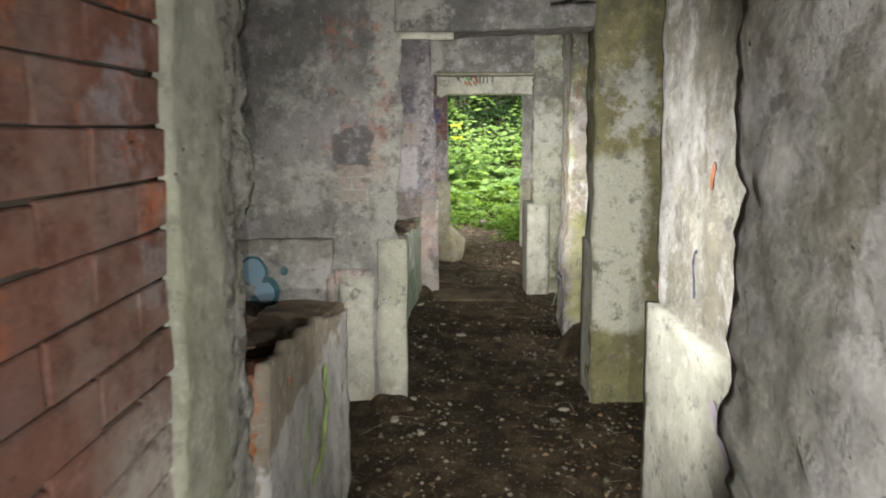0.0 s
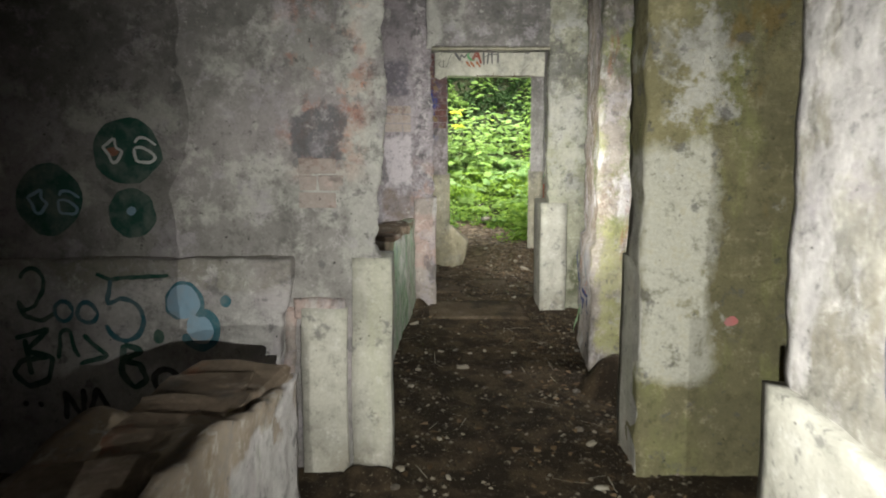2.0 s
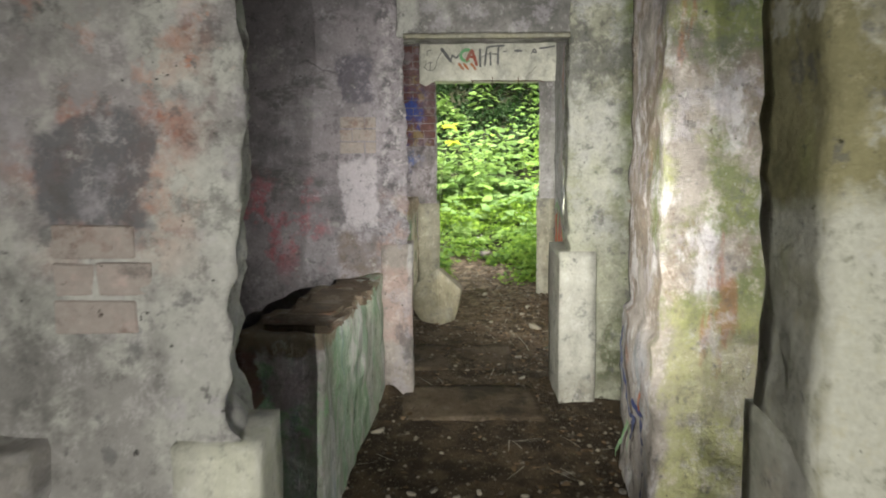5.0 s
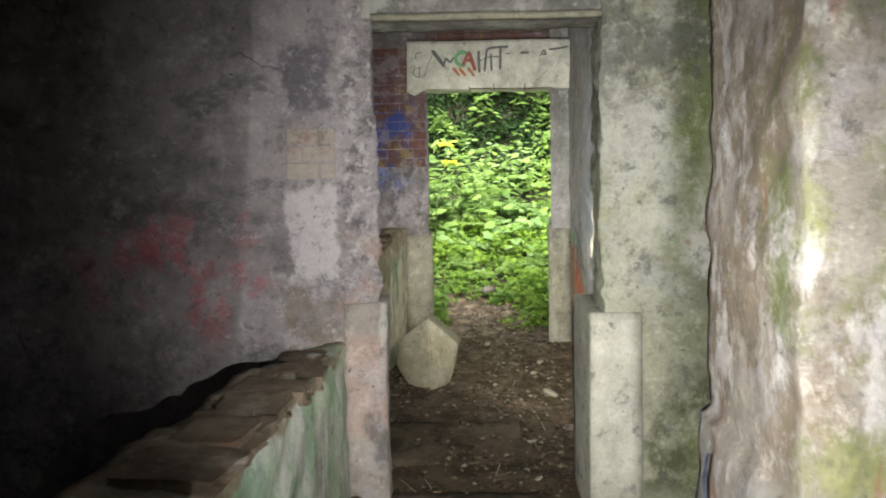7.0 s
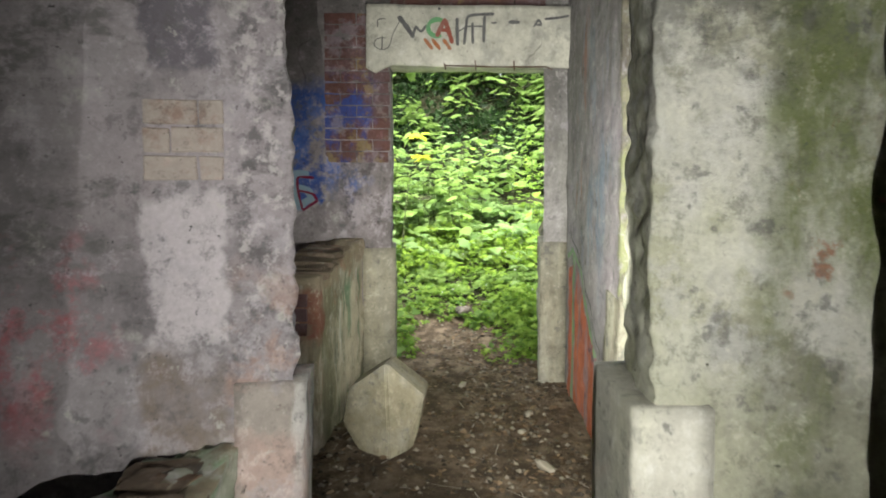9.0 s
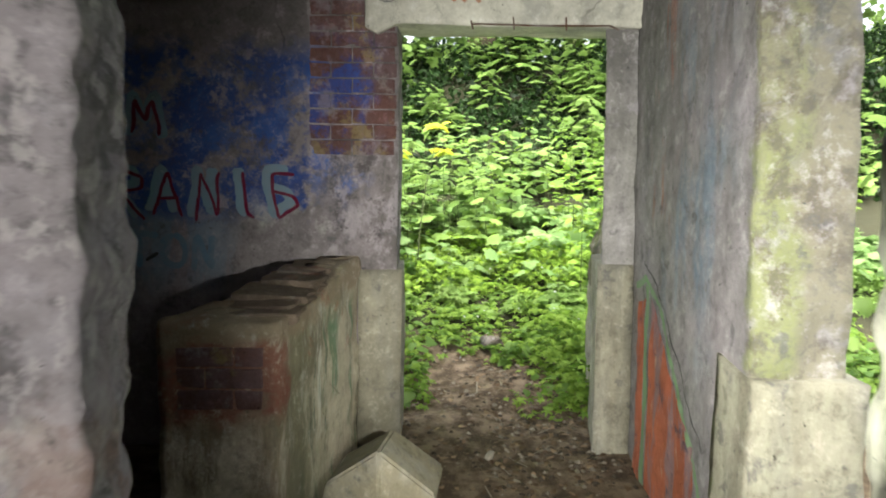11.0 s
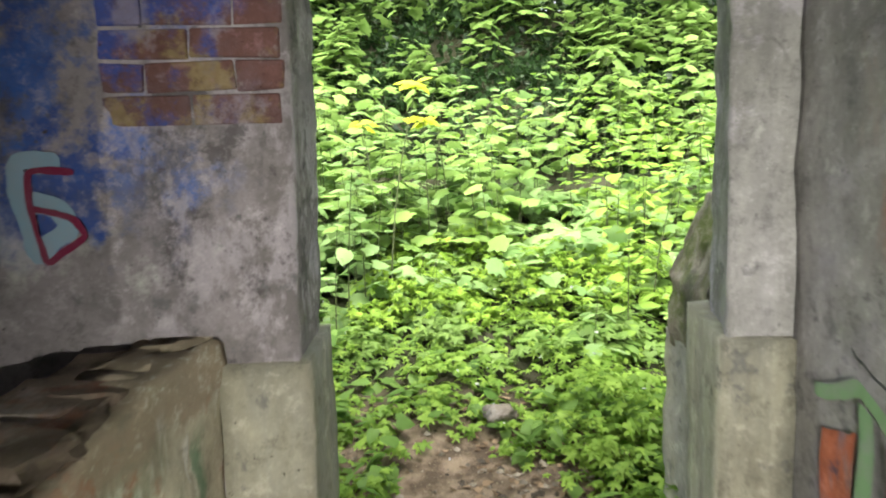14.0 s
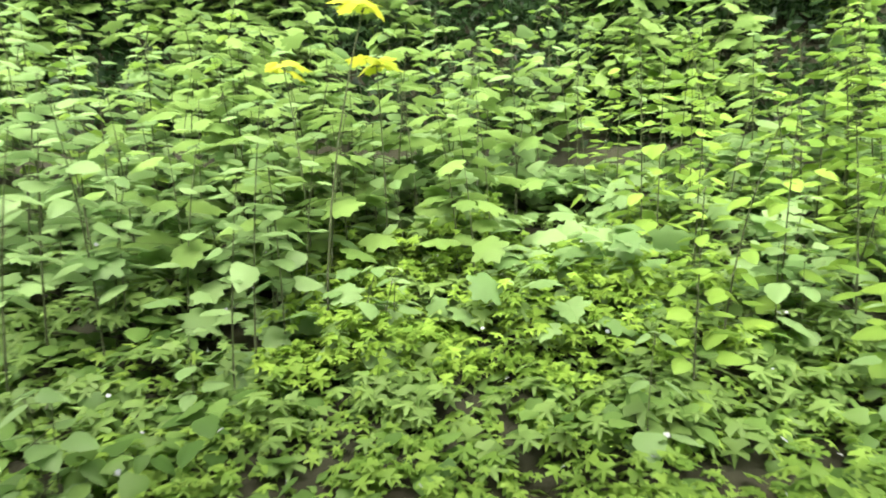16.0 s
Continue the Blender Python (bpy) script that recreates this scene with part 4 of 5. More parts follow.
def tree(x, y, lean, radius, seed):
    z = ground_at(x, y)
    root = tagged(new("tree"), "dark ivy-covered tree trunk with green crown on the bank", "tree", "trees on the bank")
    root.matrix_basis = pose(x, y, z - 0.1)
    verts, faces = [], []

    def limb(start, end, r0, r1, n=9, sides=10):
        base = len(verts)
        a, b = Vector(start), Vector(end)
        for i in range(n):
            k = i / (n - 1)
            c = a.lerp(b, k) + noise.noise_vector(Vector((seed, k * 2, r0 * 9))) * 0.12 * k
            r = r0 + (r1 - r0) * k + (0.5 * r0 * (1 - k * 6) if k < 0.16 and r0 == radius else 0)
            for s in range(sides):
                t = 2 * math.pi * s / sides
                w = 1 + 0.15 * noise.noise(Vector((math.cos(t) * 2, math.sin(t) * 2, k * 5 + seed)))
                verts.append((c.x + r * w * math.cos(t), c.y + r * w * math.sin(t), c.z))
        for i in range(n - 1):
            for s in range(sides):
                p, q = base + i * sides + s, base + i * sides + (s + 1) % sides
                faces.append((p, q, q + sides, p + sides))
    top = Vector((lean, 0.2, 6))
    limb((0, 0, 0), top, radius, radius * 0.45)
    ends = []
    for i in range(7):
        k = 0.35 + 0.09 * i
        start = top * k
        a = seed + i * 2.4
        end = start + Vector((math.cos(a) * 1.7, math.sin(a) * 1.4, 1.3))
        limb(start, end, radius * 0.3, 0.02, 6, 6)
        ends.append(end)
    mesh = bpy.data.meshes.new("trunk")
    mesh.from_pydata(verts, [], faces)
    mesh.shade_smooth()
    part("trunk", mesh, m_bark, root)
    n = 3000
    which = rng.integers(0, len(ends), n)
    p = np.array([tuple(e) for e in ends])[which] + rng.normal(0, 0.55, (n, 3))
    leaf_cloud("crown", p, rng.uniform(0.1, 0.2, n), "maple", m_leaf, 0.6, parent=root, tag="")


def flowers():
    n = 90
    xy = np.column_stack([rng.uniform(-1.6, 2.6, n), rng.uniform(9.9, 13, n)])
    leaf_cloud("flowers", np.column_stack([xy, ground_many(xy) + rng.uniform(0.12, 0.4, n)]), rng.uniform(0.012, 0.02, n), "maple", leafy("pale_petal", (0.5, 0.5, 0.62), (0.6, 0.6, 0.6)), 0.6, label="tiny pale violet flowers among the weeds")


weeds()
flowers()
cover()
ivy_bank()
tree(0.85, 17.0, 0.3, 0.22, 1)
tree(2.45, 17.1, -0.2, 0.15, 2)
tree(-2.6, 17.6, 0.4, 0.2, 3)
tree(5.2, 18.0, -0.5, 0.25, 4)

# ---- paint on the walls ----


def on_y(y, amp=0.009, coarse=0.007, lift=0.006):
    """Maps (x, height) on to the worn south face of a cross wall."""
    return lambda u, v, up=0.0: shaken((u, y, v + SLOPE * y), amp, coarse) + Vector((0, -lift - up, 0))


def on_x(x, amp=0.009, coarse=0.007, lift=0.006, sign=-1):
    return lambda u, v, up=0.0: shaken((x, u, v + SLOPE * u), amp, coarse) + Vector((sign * (lift + up), 0, 0))


layer_count = [0]


def stroke(parent, place, points, width, material, name="paint_stroke"):
    """A sprayed line along points on a wall face, as a thin skin that follows the face."""
    pts = [np.array(points[0], float)]
    for a, b in zip(points[:-1], points[1:]):
        a, b = np.array(a, float), np.array(b, float)
        n = max(1, int(np.hypot(*(b - a)) / 0.012))
        pts += [a + (b - a) * k / n for k in range(1, n + 1)]
    for _ in range(2):
        pts = [pts[0]] + [(p + q * 2 + r) / 4 for p, q, r in zip(pts[:-2], pts[1:-1], pts[2:])] + [pts[-1]]
    layer_count[0] += 1
    up = 0.0004 * (layer_count[0] % 9)
    verts, faces = [], []
    for i, p in enumerate(pts):
        d = pts[min(i + 1, len(pts) - 1)] - pts[max(i - 1, 0)]
        d = d / (np.hypot(*d) or 1)
        side = np.array([-d[1], d[0]])
        w = width * 0.5 * (1 + 0.25 * noise.noise(Vector((p[0] * 30, p[1] * 30, layer_count[0])))) * (0.6 if i in (0, len(pts) - 1) else 1)
        verts += [place(*(p + side * w * k), up) for k in (-1, 0, 1)]
        if i:
            b = 3 * i
            faces += [(b - 3, b, b + 1, b - 2), (b - 2, b + 1, b + 2, b - 1)]
    mesh = bpy.data.meshes.new(name)
    mesh.from_pydata(verts, [], faces)
    mesh.shade_smooth()
    return part(name, mesh, material, parent)


def blot(parent, place, u, v, ru, rv, material, name="paint_blot", wobble=0.06):
    layer_count[0] += 1
    up = 0.0004 * (layer_count[0] % 9)
    verts, faces = [place(u, v, up)], []
    rings, sides = 4, 26
    for r in range(1, rings + 1):
        for s in range(sides):
            t = 2 * math.pi * s / sides
            k = r / rings * (1 + wobble * noise.noise(Vector((math.cos(t) * 2.5, math.sin(t) * 2.5, u * 9))))
            verts.append(place(u + ru * k * math.cos(t), v + rv * k * math.sin(t), up))
    for s in range(sides):
        faces.append((0, 1 + s, 1 + (s + 1) % sides))
        for r in range(rings - 1):
            a, b = 1 + r * sides + s, 1 + r * sides + (s + 1) % sides
            faces.append((a, a + sides, b + sides, b))
    mesh = bpy.data.meshes.new(name)
    mesh.from_pydata(verts, [], faces)
    mesh.shade_smooth()
    return part(name, mesh, material, parent)


def arc(cx, cy, rx, ry, a0, a1, n=14):
    return [(cx + rx * math.cos(radians(a0 + (a1 - a0) * i / n)), cy + ry * math.sin(radians(a0 + (a1 - a0) * i / n))) for i in range(n + 1)]


GLYPHS = {
    "b": [[(0.0, 0.65), (0.5, 1.0), (0.42, 0.62), (0.68, 0.5), (0.4, 0.02), (0.2, 0.05), (0.22, 0.3), (0.0, 0.65)]],
    "s": [[(0.15, 0.75), (0.2, 0.95), (0.5, 0.95), (0.8, 0.65)], [(0.12, 0.55), (0.3, 0.62), (0.8, 0.25), (0.65, 0.0), (0.12, 0.05), (0.12, 0.3), (0.12, 0.55)]],
    "B": [[(0, 0), (0, 1)], [(0, 1), (0.6, 0.85), (0.55, 0.6), (0, 0.52)], [(0, 0.52), (0.75, 0.4), (0.7, 0.1), (0, 0)]],
    "S": [arc(0.4, 0.74, 0.35, 0.25, 30, 250) + arc(0.4, 0.26, 0.35, 0.25, 80, -140)],
    "8": [arc(0.4, 0.74, 0.3, 0.24, -90, 270) + arc(0.4, 0.26, 0.38, 0.26, 90, -270)],
    "0": [arc(0.4, 0.5, 0.38, 0.45, 90, 450)],
    "O": [arc(0.4, 0.5, 0.38, 0.5, 90, 450)],
    "5": [[(0.9, 1.0), (0.1, 1.0), (0.08, 0.6)] + arc(0.4, 0.32, 0.4, 0.32, 120, -140)],
    "K": [[(0, 0), (0, 1)], [(0.6, 1), (0, 0.5), (0.65, 0)]],
    "M": [[(0, 0), (0.1, 1), (0.4, 0.35), (0.65, 1), (0.85, -0.1)]],
    "A": [[(0, 0), (0.35, 1), (0.75, 0)], [(0.1, 0.4), (0.65, 0.4)]],
    "R": [[(0, 0), (0.05, 1)], [(0.05, 1), (0.65, 0.85), (0.6, 0.6), (0.05, 0.5), (0.7, -0.1)]],
    "N": [[(0, -0.1), (0.15, 1), (0.55, 0), (0.6, 1)]],
    "I": [[(0.2, 1), (0.35, 0.1), (0.5, 0)]],
    "E": [[(0.7, 0.95), (0.1, 1), (0.15, 0.5), (0.3, 0), (0.85, 0.3), (0.7, 0.5), (0.15, 0.6)]],
    "W": [[(0, 1), (0.25, 0), (0.45, 0.6), (0.65, 0), (0.85, 0.9)]],
    "H": [[(0, 0), (0, 1)], [(0.5, 0), (0.5, 1)], [(0, 0.5), (0.5, 0.5)]],
    "T": [[(0.35, 0), (0.35, 1)], [(-0.1, 1), (0.95, 1)]],
    "3": [arc(0.35, 0.74, 0.33, 0.25, 150, -80) + arc(0.35, 0.26, 0.36, 0.26, 80, -150)],
}


def letters(parent, place, text, u, v, size, pitch, width, material, wide=1.0):
    for i, ch in enumerate(text):
        for line in GLYPHS.get(ch, []):
            stroke(parent, place, [(u + i * pitch + a * size * wide, v + b * size) for a, b in line], width, material)


g1 = on_y(3.86)
gb = on_y(3.79, 0.008, 0.014)
blot(wall_1_left, g1, -1.36, 1.43, 0.15, 0.14, p_green)
letters(wall_1_left, on_y(3.86, lift=0.011), "bs", -1.46, 1.375, 0.12, 0.125, 0.013, p_white, 1.1)
blot(wall_1_left, g1, -1.71, 1.22, 0.14, 0.16, p_green)
letters(wall_1_left, on_y(3.86, lift=0.011), "bs", -1.80, 1.15, 0.12, 0.115, 0.013, p_pale, 1.1)
blot(wall_1_left, on_y(3.86, lift=0.011), -1.42, 1.43, 0.03, 0.022, sprayed("rust_dab", (0.3, 0.1, 0.05)))
blot(wall_1_left, g1, -1.35, 1.16, 0.105, 0.11, p_green)
blot(wall_1_left, on_y(3.86, lift=0.012), -1.35, 1.17, 0.022, 0.02, p_pale)
stroke(wall_1_left, gb, arc(-1.765, 0.875, 0.055, 0.065, 170, -20) + arc(-1.80, 0.77, 0.05, 0.05, 20, -60)[:4] + [(-1.80, 0.745), (-1.83, 0.80), (-1.80, 0.72), (-1.72, 0.70), (-1.66, 0.74)], 0.02, p_green)
stroke(wall_1_left, gb, arc(-1.625, 0.745, 0.045, 0.052, 0, 360), 0.02, p_teal)
stroke(wall_1_left, gb, arc(-1.52, 0.74, 0.045, 0.052, 0, 360), 0.02, p_teal)
stroke(wall_1_left, gb, [(-1.485, 0.91), (-1.42, 0.885), (-1.30, 0.895), (-1.165, 0.905)], 0.018, p_green)
stroke(wall_1_left, gb, [(-1.42, 0.885), (-1.435, 0.78)] + arc(-1.36, 0.71, 0.085, 0.095, 130, -165), 0.022, p_teal)
blot(wall_1_left, gb, -1.105, 0.79, 0.07, 0.075, p_pale)
blot(wall_1_left, gb, -1.04, 0.68, 0.06, 0.06, p_pale)
stroke(wall_1_left, gb, arc(-1.10, 0.79, 0.07, 0.075, -50, 250), 0.03, p_teal)
stroke(wall_1_left, gb, arc(-1.04, 0.665, 0.07, 0.08, 110, -170), 0.034, p_teal)
blot(wall_1_left, gb, -0.93, 0.785, 0.022, 0.028, p_teal)
blot(wall_1_left, gb, -1.22, 0.64, 0.024, 0.03, p_green)
stroke(wall_1_left, gb, [(-1.84, 0.625), (-1.70, 0.665), (-1.80, 0.56), (-1.68, 0.54), (-1.70, 0.44), (-1.80, 0.41), (-1.86, 0.47), (-1.82, 0.52), (-1.70, 0.54)], 0.024, p_green)
stroke(wall_1_left, gb, [(-1.80, 0.62), (-1.78, 0.46)], 0.024, p_green)
stroke(wall_1_left, gb, [(-1.655, 0.53), (-1.65, 0.65), (-1.60, 0.66), (-1.585, 0.57), (-1.56, 0.54)], 0.02, p_green)
stroke(wall_1_left, gb, [(-1.545, 0.635), (-1.44, 0.545), (-1.56, 0.51)], 0.022, p_green)
stroke(wall_1_left, gb, [(-1.37, 0.60), (-1.385, 0.47), (-1.33, 0.40), (-1.27, 0.44), (-1.30, 0.51), (-1.38, 0.52), (-1.29, 0.57), (-1.37, 0.60)], 0.028, p_green)
stroke(wall_1_left, gb, arc(-1.19, 0.44, 0.055, 0.055, 20, 300), 0.028, p_black)
stroke(wall_1_left, gb, [(-1.64, 0.26), (-1.64, 0.39), (-1.56, 0.25), (-1.555, 0.40)], 0.026, p_black)
stroke(wall_1_left, gb, [(-1.54, 0.26), (-1.50, 0.40), (-1.42, 0.26), (-1.52, 0.31)], 0.026, p_black)
for u in (-1.82, -1.75):
    blot(wall_1_left, gb, u, 0.33, 0.014, 0.014, p_black)
gs = on_x(-0.44, 0.012, 0.010, 0.009, 1)
p_lime = sprayed("lime_spray", (0.42, 0.62, 0.14), 0.3)
stroke(low_1, gs, [(2.33, 0.76), (2.30, 0.70), (2.36, 0.62), (2.33, 0.52), (2.22, 0.46), (2.12, 0.42)], 0.022, p_lime)
stroke(low_1, gs, [(2.33, 0.76), (2.38, 0.68), (2.40, 0.60), (2.34, 0.50), (2.20, 0.40)], 0.02, p_lime)
# first right wall
blot(wall_1_right, on_y(3.8), 1.27, 0.70, 0.03, 0.02, sprayed("pink_spray", (0.55, 0.2, 0.2)))
# squiggle and orange mark near the start
ga = on_x(0.84, 0.012, 0.009)
stroke(side_a, ga, arc(2.16, 1.12, 0.03, 0.085, -70, 110), 0.016, p_navy)
stroke(side_a, ga, [(2.02, 1.50), (2.04, 1.42)], 0.03, p_orange)
# lintel writing
gl = on_y(9.0, 0.004, 0.008, 0.004)
p_grey = sprayed("faded_black_spray", (0.10, 0.10, 0.11), 0.25)
p_leaf, p_rust = sprayed("green_spray", (0.13, 0.34, 0.16), 0.3), sprayed("rust_spray", (0.26, 0.08, 0.06), 0.3)
stroke(lintel, gl, [(0.126, 2.393), (0.226, 2.262)], 0.030, p_grey)
stroke(lintel, gl, [(0.22, 2.27), (0.235, 2.335), (0.27, 2.29), (0.30, 2.34)], 0.016, p_grey)
stroke(lintel, gl, arc(0.37, 2.325, 0.06, 0.055, 40, 300), 0.028, p_leaf)
stroke(lintel, gl, [(0.37, 2.27), (0.42, 2.38), (0.47, 2.23)], 0.028, p_rust)
stroke(lintel, gl, [(0.40, 2.31), (0.45, 2.31)], 0.022, p_rust)
for u in (0.31, 0.36, 0.43):
    stroke(lintel, gl, [(u - 0.02, 2.255), (u + 0.03, 2.19)], 0.024, sprayed("ochre_spray", (0.36, 0.13, 0.05), 0.4))
stroke(lintel, gl, [(0.50, 2.39), (0.505, 2.215)], 0.022, p_grey)
stroke(lintel, gl, [(0.55, 2.22), (0.565, 2.40), (0.60, 2.41), (0.745, 2.415)], 0.018, p_grey)
stroke(lintel, gl, [(0.60, 2.36), (0.605, 2.225)], 0.016, p_grey)
stroke(lintel, gl, [(0.68, 2.40), (0.672, 2.235)], 0.020, p_grey)
stroke(lintel, gl, [(0.51, 2.30), (0.56, 2.335), (0.68, 2.335)], 0.010, p_grey)
stroke(lintel, gl, [(0.72, 2.357), (0.76, 2.36)], 0.012, p_grey)
blot(lintel, gl, 0.87, 2.36, 0.036, 0.014, p_grey, wobble=0.5)
stroke(lintel, gl, [(1.0, 2.33), (1.03, 2.385), (1.055, 2.34), (1.01, 2.35)], 0.016, p_grey)
stroke(lintel, gl, [(1.07, 2.385), (1.15, 2.392), (1.23, 2.41)], 0.016, p_grey)
stroke(lintel, gl, [(-0.005, 2.32), (-0.01, 2.375), (0.045, 2.375)], 0.007, p_grey)
stroke(lintel, gl, arc(0.02, 2.22, 0.055, 0.04, 60, 360) + [(0.09, 2.28), (0.13, 2.36)], 0.006, p_grey)
stroke(lintel, gl, [(0.02, 2.18), (0.02, 2.27)], 0.007, p_grey)
blot(lintel, gl, 0.385, 2.445, 0.010, 0.009, p_grey)
# blue wall writing
gw, gr = on_y(9.06, lift=0.006), on_y(9.06, lift=0.011)
for ch, x in zip("OM", (-1.46, -1.24)):
    letters(wall_3_left, gw, ch, x, 1.54, 0.2, 0.2, 0.055, p_pale)
    letters(wall_3_left, gr, ch, x + 0.02, 1.55, 0.16, 0.2, 0.02, p_red)
for ch, x in zip("BRANIE", (-1.53, -1.31, -1.14, -0.93, -0.74, -0.58)):
    letters(wall_3_left, gw, ch, x, 1.17, 0.22, 0.2, 0.05, p_pale, 0.75)
    if ch != "B":
        letters(wall_3_left, gr, ch, x + 0.02, 1.15, 0.22, 0.2, 0.016, p_red, 0.85)
letters(wall_3_left, gw, "TON", -1.25, 0.90, 0.16, 0.16, 0.03, sprayed("faded_blue_spray", (0.16, 0.26, 0.38), 0.5))
stroke(wall_3_left, gr, [(-1.16, 0.93), (-1.1, 0.97)], 0.02, p_black)
# painted panel on the last side wall
def gc(u, v, up=0.0):
    return shaken((1.185 + 0.04 * (u - 7.7), u, v + SLOPE * u), 0.009, 0.007) + Vector((-0.006 - up, 0, 0))



def panel(parent, place, corners, material):
    """A four-cornered coat of paint."""
    a, b, c, d = [np.array(p, float) for p in corners]
    n = 14
    layer_count[0] += 1
    up = 0.0004 * (layer_count[0] % 9)
    verts = []
    for i in range(n + 1):
        for j in range(n + 1):
            p, q = a + (b - a) * i / n, d + (c - d) * i / n
            r = p + (q - p) * j / n
            if i in (0, n) or j in (0, n):
                r = r + 0.008 * np.array([noise.noise(Vector((r[0] * 25, r[1] * 25, 1))), noise.noise(Vector((r[0] * 25, r[1] * 25, 9)))])
            verts.append(place(r[0], r[1], up))
    faces = [(i * (n + 1) + j, (i + 1) * (n + 1) + j, (i + 1) * (n + 1) + j + 1, i * (n + 1) + j + 1) for i in range(n) for j in range(n)]
    mesh = bpy.data.meshes.new("paint_panel")
    mesh.from_pydata(verts, [], faces)
    mesh.shade_smooth()
    part("paint_panel", mesh, material, parent)


p_mural = layered("orange_grey_mural_paint", (0.52, 0.16, 0.09), [((0.25, 0.22, 0.27), 7, 0.5, 0.04, 211, UP, ALL, 0.8), ((0.6, 0.5, 0.4), 8, 0.6, 0.04, 212, UP, ALL, 0.7), ((0.05, 0.07, 0.12), 9, 0.6, 0.04, 213, S1, ALL, 0.8)], bump=0.3)
panel(side_c, gc, [(8.90, 0.0), (8.90, 0.80), (8.78, 0.84), (8.78, 0.0)], p_mural)
panel(side_c, gc, [(8.77, 0.0), (8.77, 0.90), (8.72, 0.90), (8.72, 0.0)], p_mint)
panel(side_c, gc, [(8.70, 0.0), (8.68, 0.86), (8.12, 0.45), (8.02, 0.0)], p_mural)
stroke(side_c, gc, [(8.93, 0.87), (8.76, 0.93), (8.56, 0.86), (8.3, 0.62), (8.0, 0.3)], 0.03, p_mint)
stroke(side_c, gc, [(8.80, 1.0), (8.6, 0.93), (8.45, 0.82), (8.2, 0.62), (8.02, 0.48)], 0.007, p_black, "crack")
gm = on_x(0.98 - 0.03, 0.014, 0.02, sign=-1)
stroke(side_b, gm, [(5.45, 0.72), (5.44, 0.55), (5.38, 0.45), (5.3, 0.40), (5.22, 0.42), (5.3, 0.28)], 0.022, p_navy)
stroke(side_b, gm, [(5.1, 0.1), (5.15, 0.45), (5.25, 0.48)], 0.03, p_navy)
stroke(side_b, gm, [(5.52, 0.1), (5.35, 0.35), (5.3, 0.1)], 0.018, p_mint)
stroke(side_b, gm, [(5.16, 0.55), (5.17, 0.46)], 0.025, p_orange)
gn = on_x(0.80, 0.006, 0.012)
stroke(side_a, gn, [(1.9, 0.8), (1.7, 0.62), (1.62, 0.4)], 0.05, sprayed("lilac_spray", (0.5, 0.42, 0.55), 0.6))

# ---- loose stones and slabs ----


def stone_mesh(a, b, c, seed, rough=0.12, cuts=3, rounded=0.10):
    bm = bmesh.new()
    bmesh.ops.create_cube(bm, size=1)
    bmesh.ops.subdivide_edges(bm, edges=bm.edges[:], cuts=cuts, use_grid_fill=True)
    for v in bm.verts:
        p = v.co * 2
        round_off = 1 - rounded * (abs(p.x * p.y) + abs(p.y * p.z) + abs(p.x * p.z))
        n = noise.noise_vector(v.co * 2.2 + Vector((seed, seed * 2, 0))) * rough
        v.co = Vector(((v.co.x * round_off + n.x) * a, (v.co.y * round_off + n.y) * b, (v.co.z * round_off + n.z) * c))
    mesh = bpy.data.meshes.new("stone")
    bm.to_mesh(mesh)
    bm.free()
    mesh.shade_smooth()
    return mesh


def thing(name, mesh, material, m, label, category, group=""):
    ob = part(name, mesh, material)
    ob.matrix_basis = m
    return tagged(ob, label, category, group)


def cast_block():
    """A squared stone block standing on one corner against the low wall, its ridge to the walkway."""
    front = [(0.10, 8.08, 0.50), (0.13, 7.93, -0.06), (-0.10, 8.16, 0.34), (-0.13, 8.14, 0.16), (0.03, 8.02, -0.04), (0.30, 8.18, 0.29), (0.26, 8.12, 0.10), (0.20, 8.04, -0.03)]
    bm = bmesh.new()
    for x, y, h in front:
        bm.verts.new((x - 0.08, y - 8.1, h + SLOPE * (y - 8.1)))
        bm.verts.new((x - 0.08 + 0.03, y - 8.1 + 0.30, h * 0.92 + SLOPE * (y - 7.9)))
    hull = bmesh.ops.convex_hull(bm, input=bm.verts[:])
    bmesh.ops.delete(bm, geom=[v for v in bm.verts if not v.link_faces], context="VERTS")
    bmesh.ops.dissolve_limit(bm, angle_limit=radians(9), verts=bm.verts[:], edges=bm.edges[:])
    bmesh.ops.bevel(bm, geom=bm.edges[:], offset=0.010, segments=2, affect="EDGES")
    mesh = bpy.data.meshes.new("stone_block")
    bm.to_mesh(mesh)
    bm.free()
    thing("stone_block", mesh, m_rock, pose(0.07, 8.1, SLOPE * 8.1 - 0.05), "tipped pale cast stone block with ridged face against low wall", "stone block")

cast_block()
thing("floor_slab", rough_box(-0.14, 0.62, 6.90, 7.42, -0.08, 0.012, amp=0.008, coarse=0.01), m_slab, pose(0, 0, 0), "dusty brown concrete slab set in the earth floor", "slab", "floor slabs")
thing("floor_slab", rough_box(-0.10, 0.70, 6.12, 6.62, -0.08, 0.008, amp=0.008, coarse=0.012), m_slab, pose(0, 0, 0), "stained brown threshold slab in the doorway", "slab", "floor slabs")
m_chip = sprayed("pale_stone_chip", (0.30, 0.27, 0.22))
m_dark_chip = layered("dark_stone", (0.14, 0.12, 0.10), [(GREY, 8, 0.5, 0.1, 221, S1, ALL, 0.6)])
shapes = [stone_mesh(0.07 + 0.01 * i, 0.05, 0.03, i, 0.25) for i in range(4)]


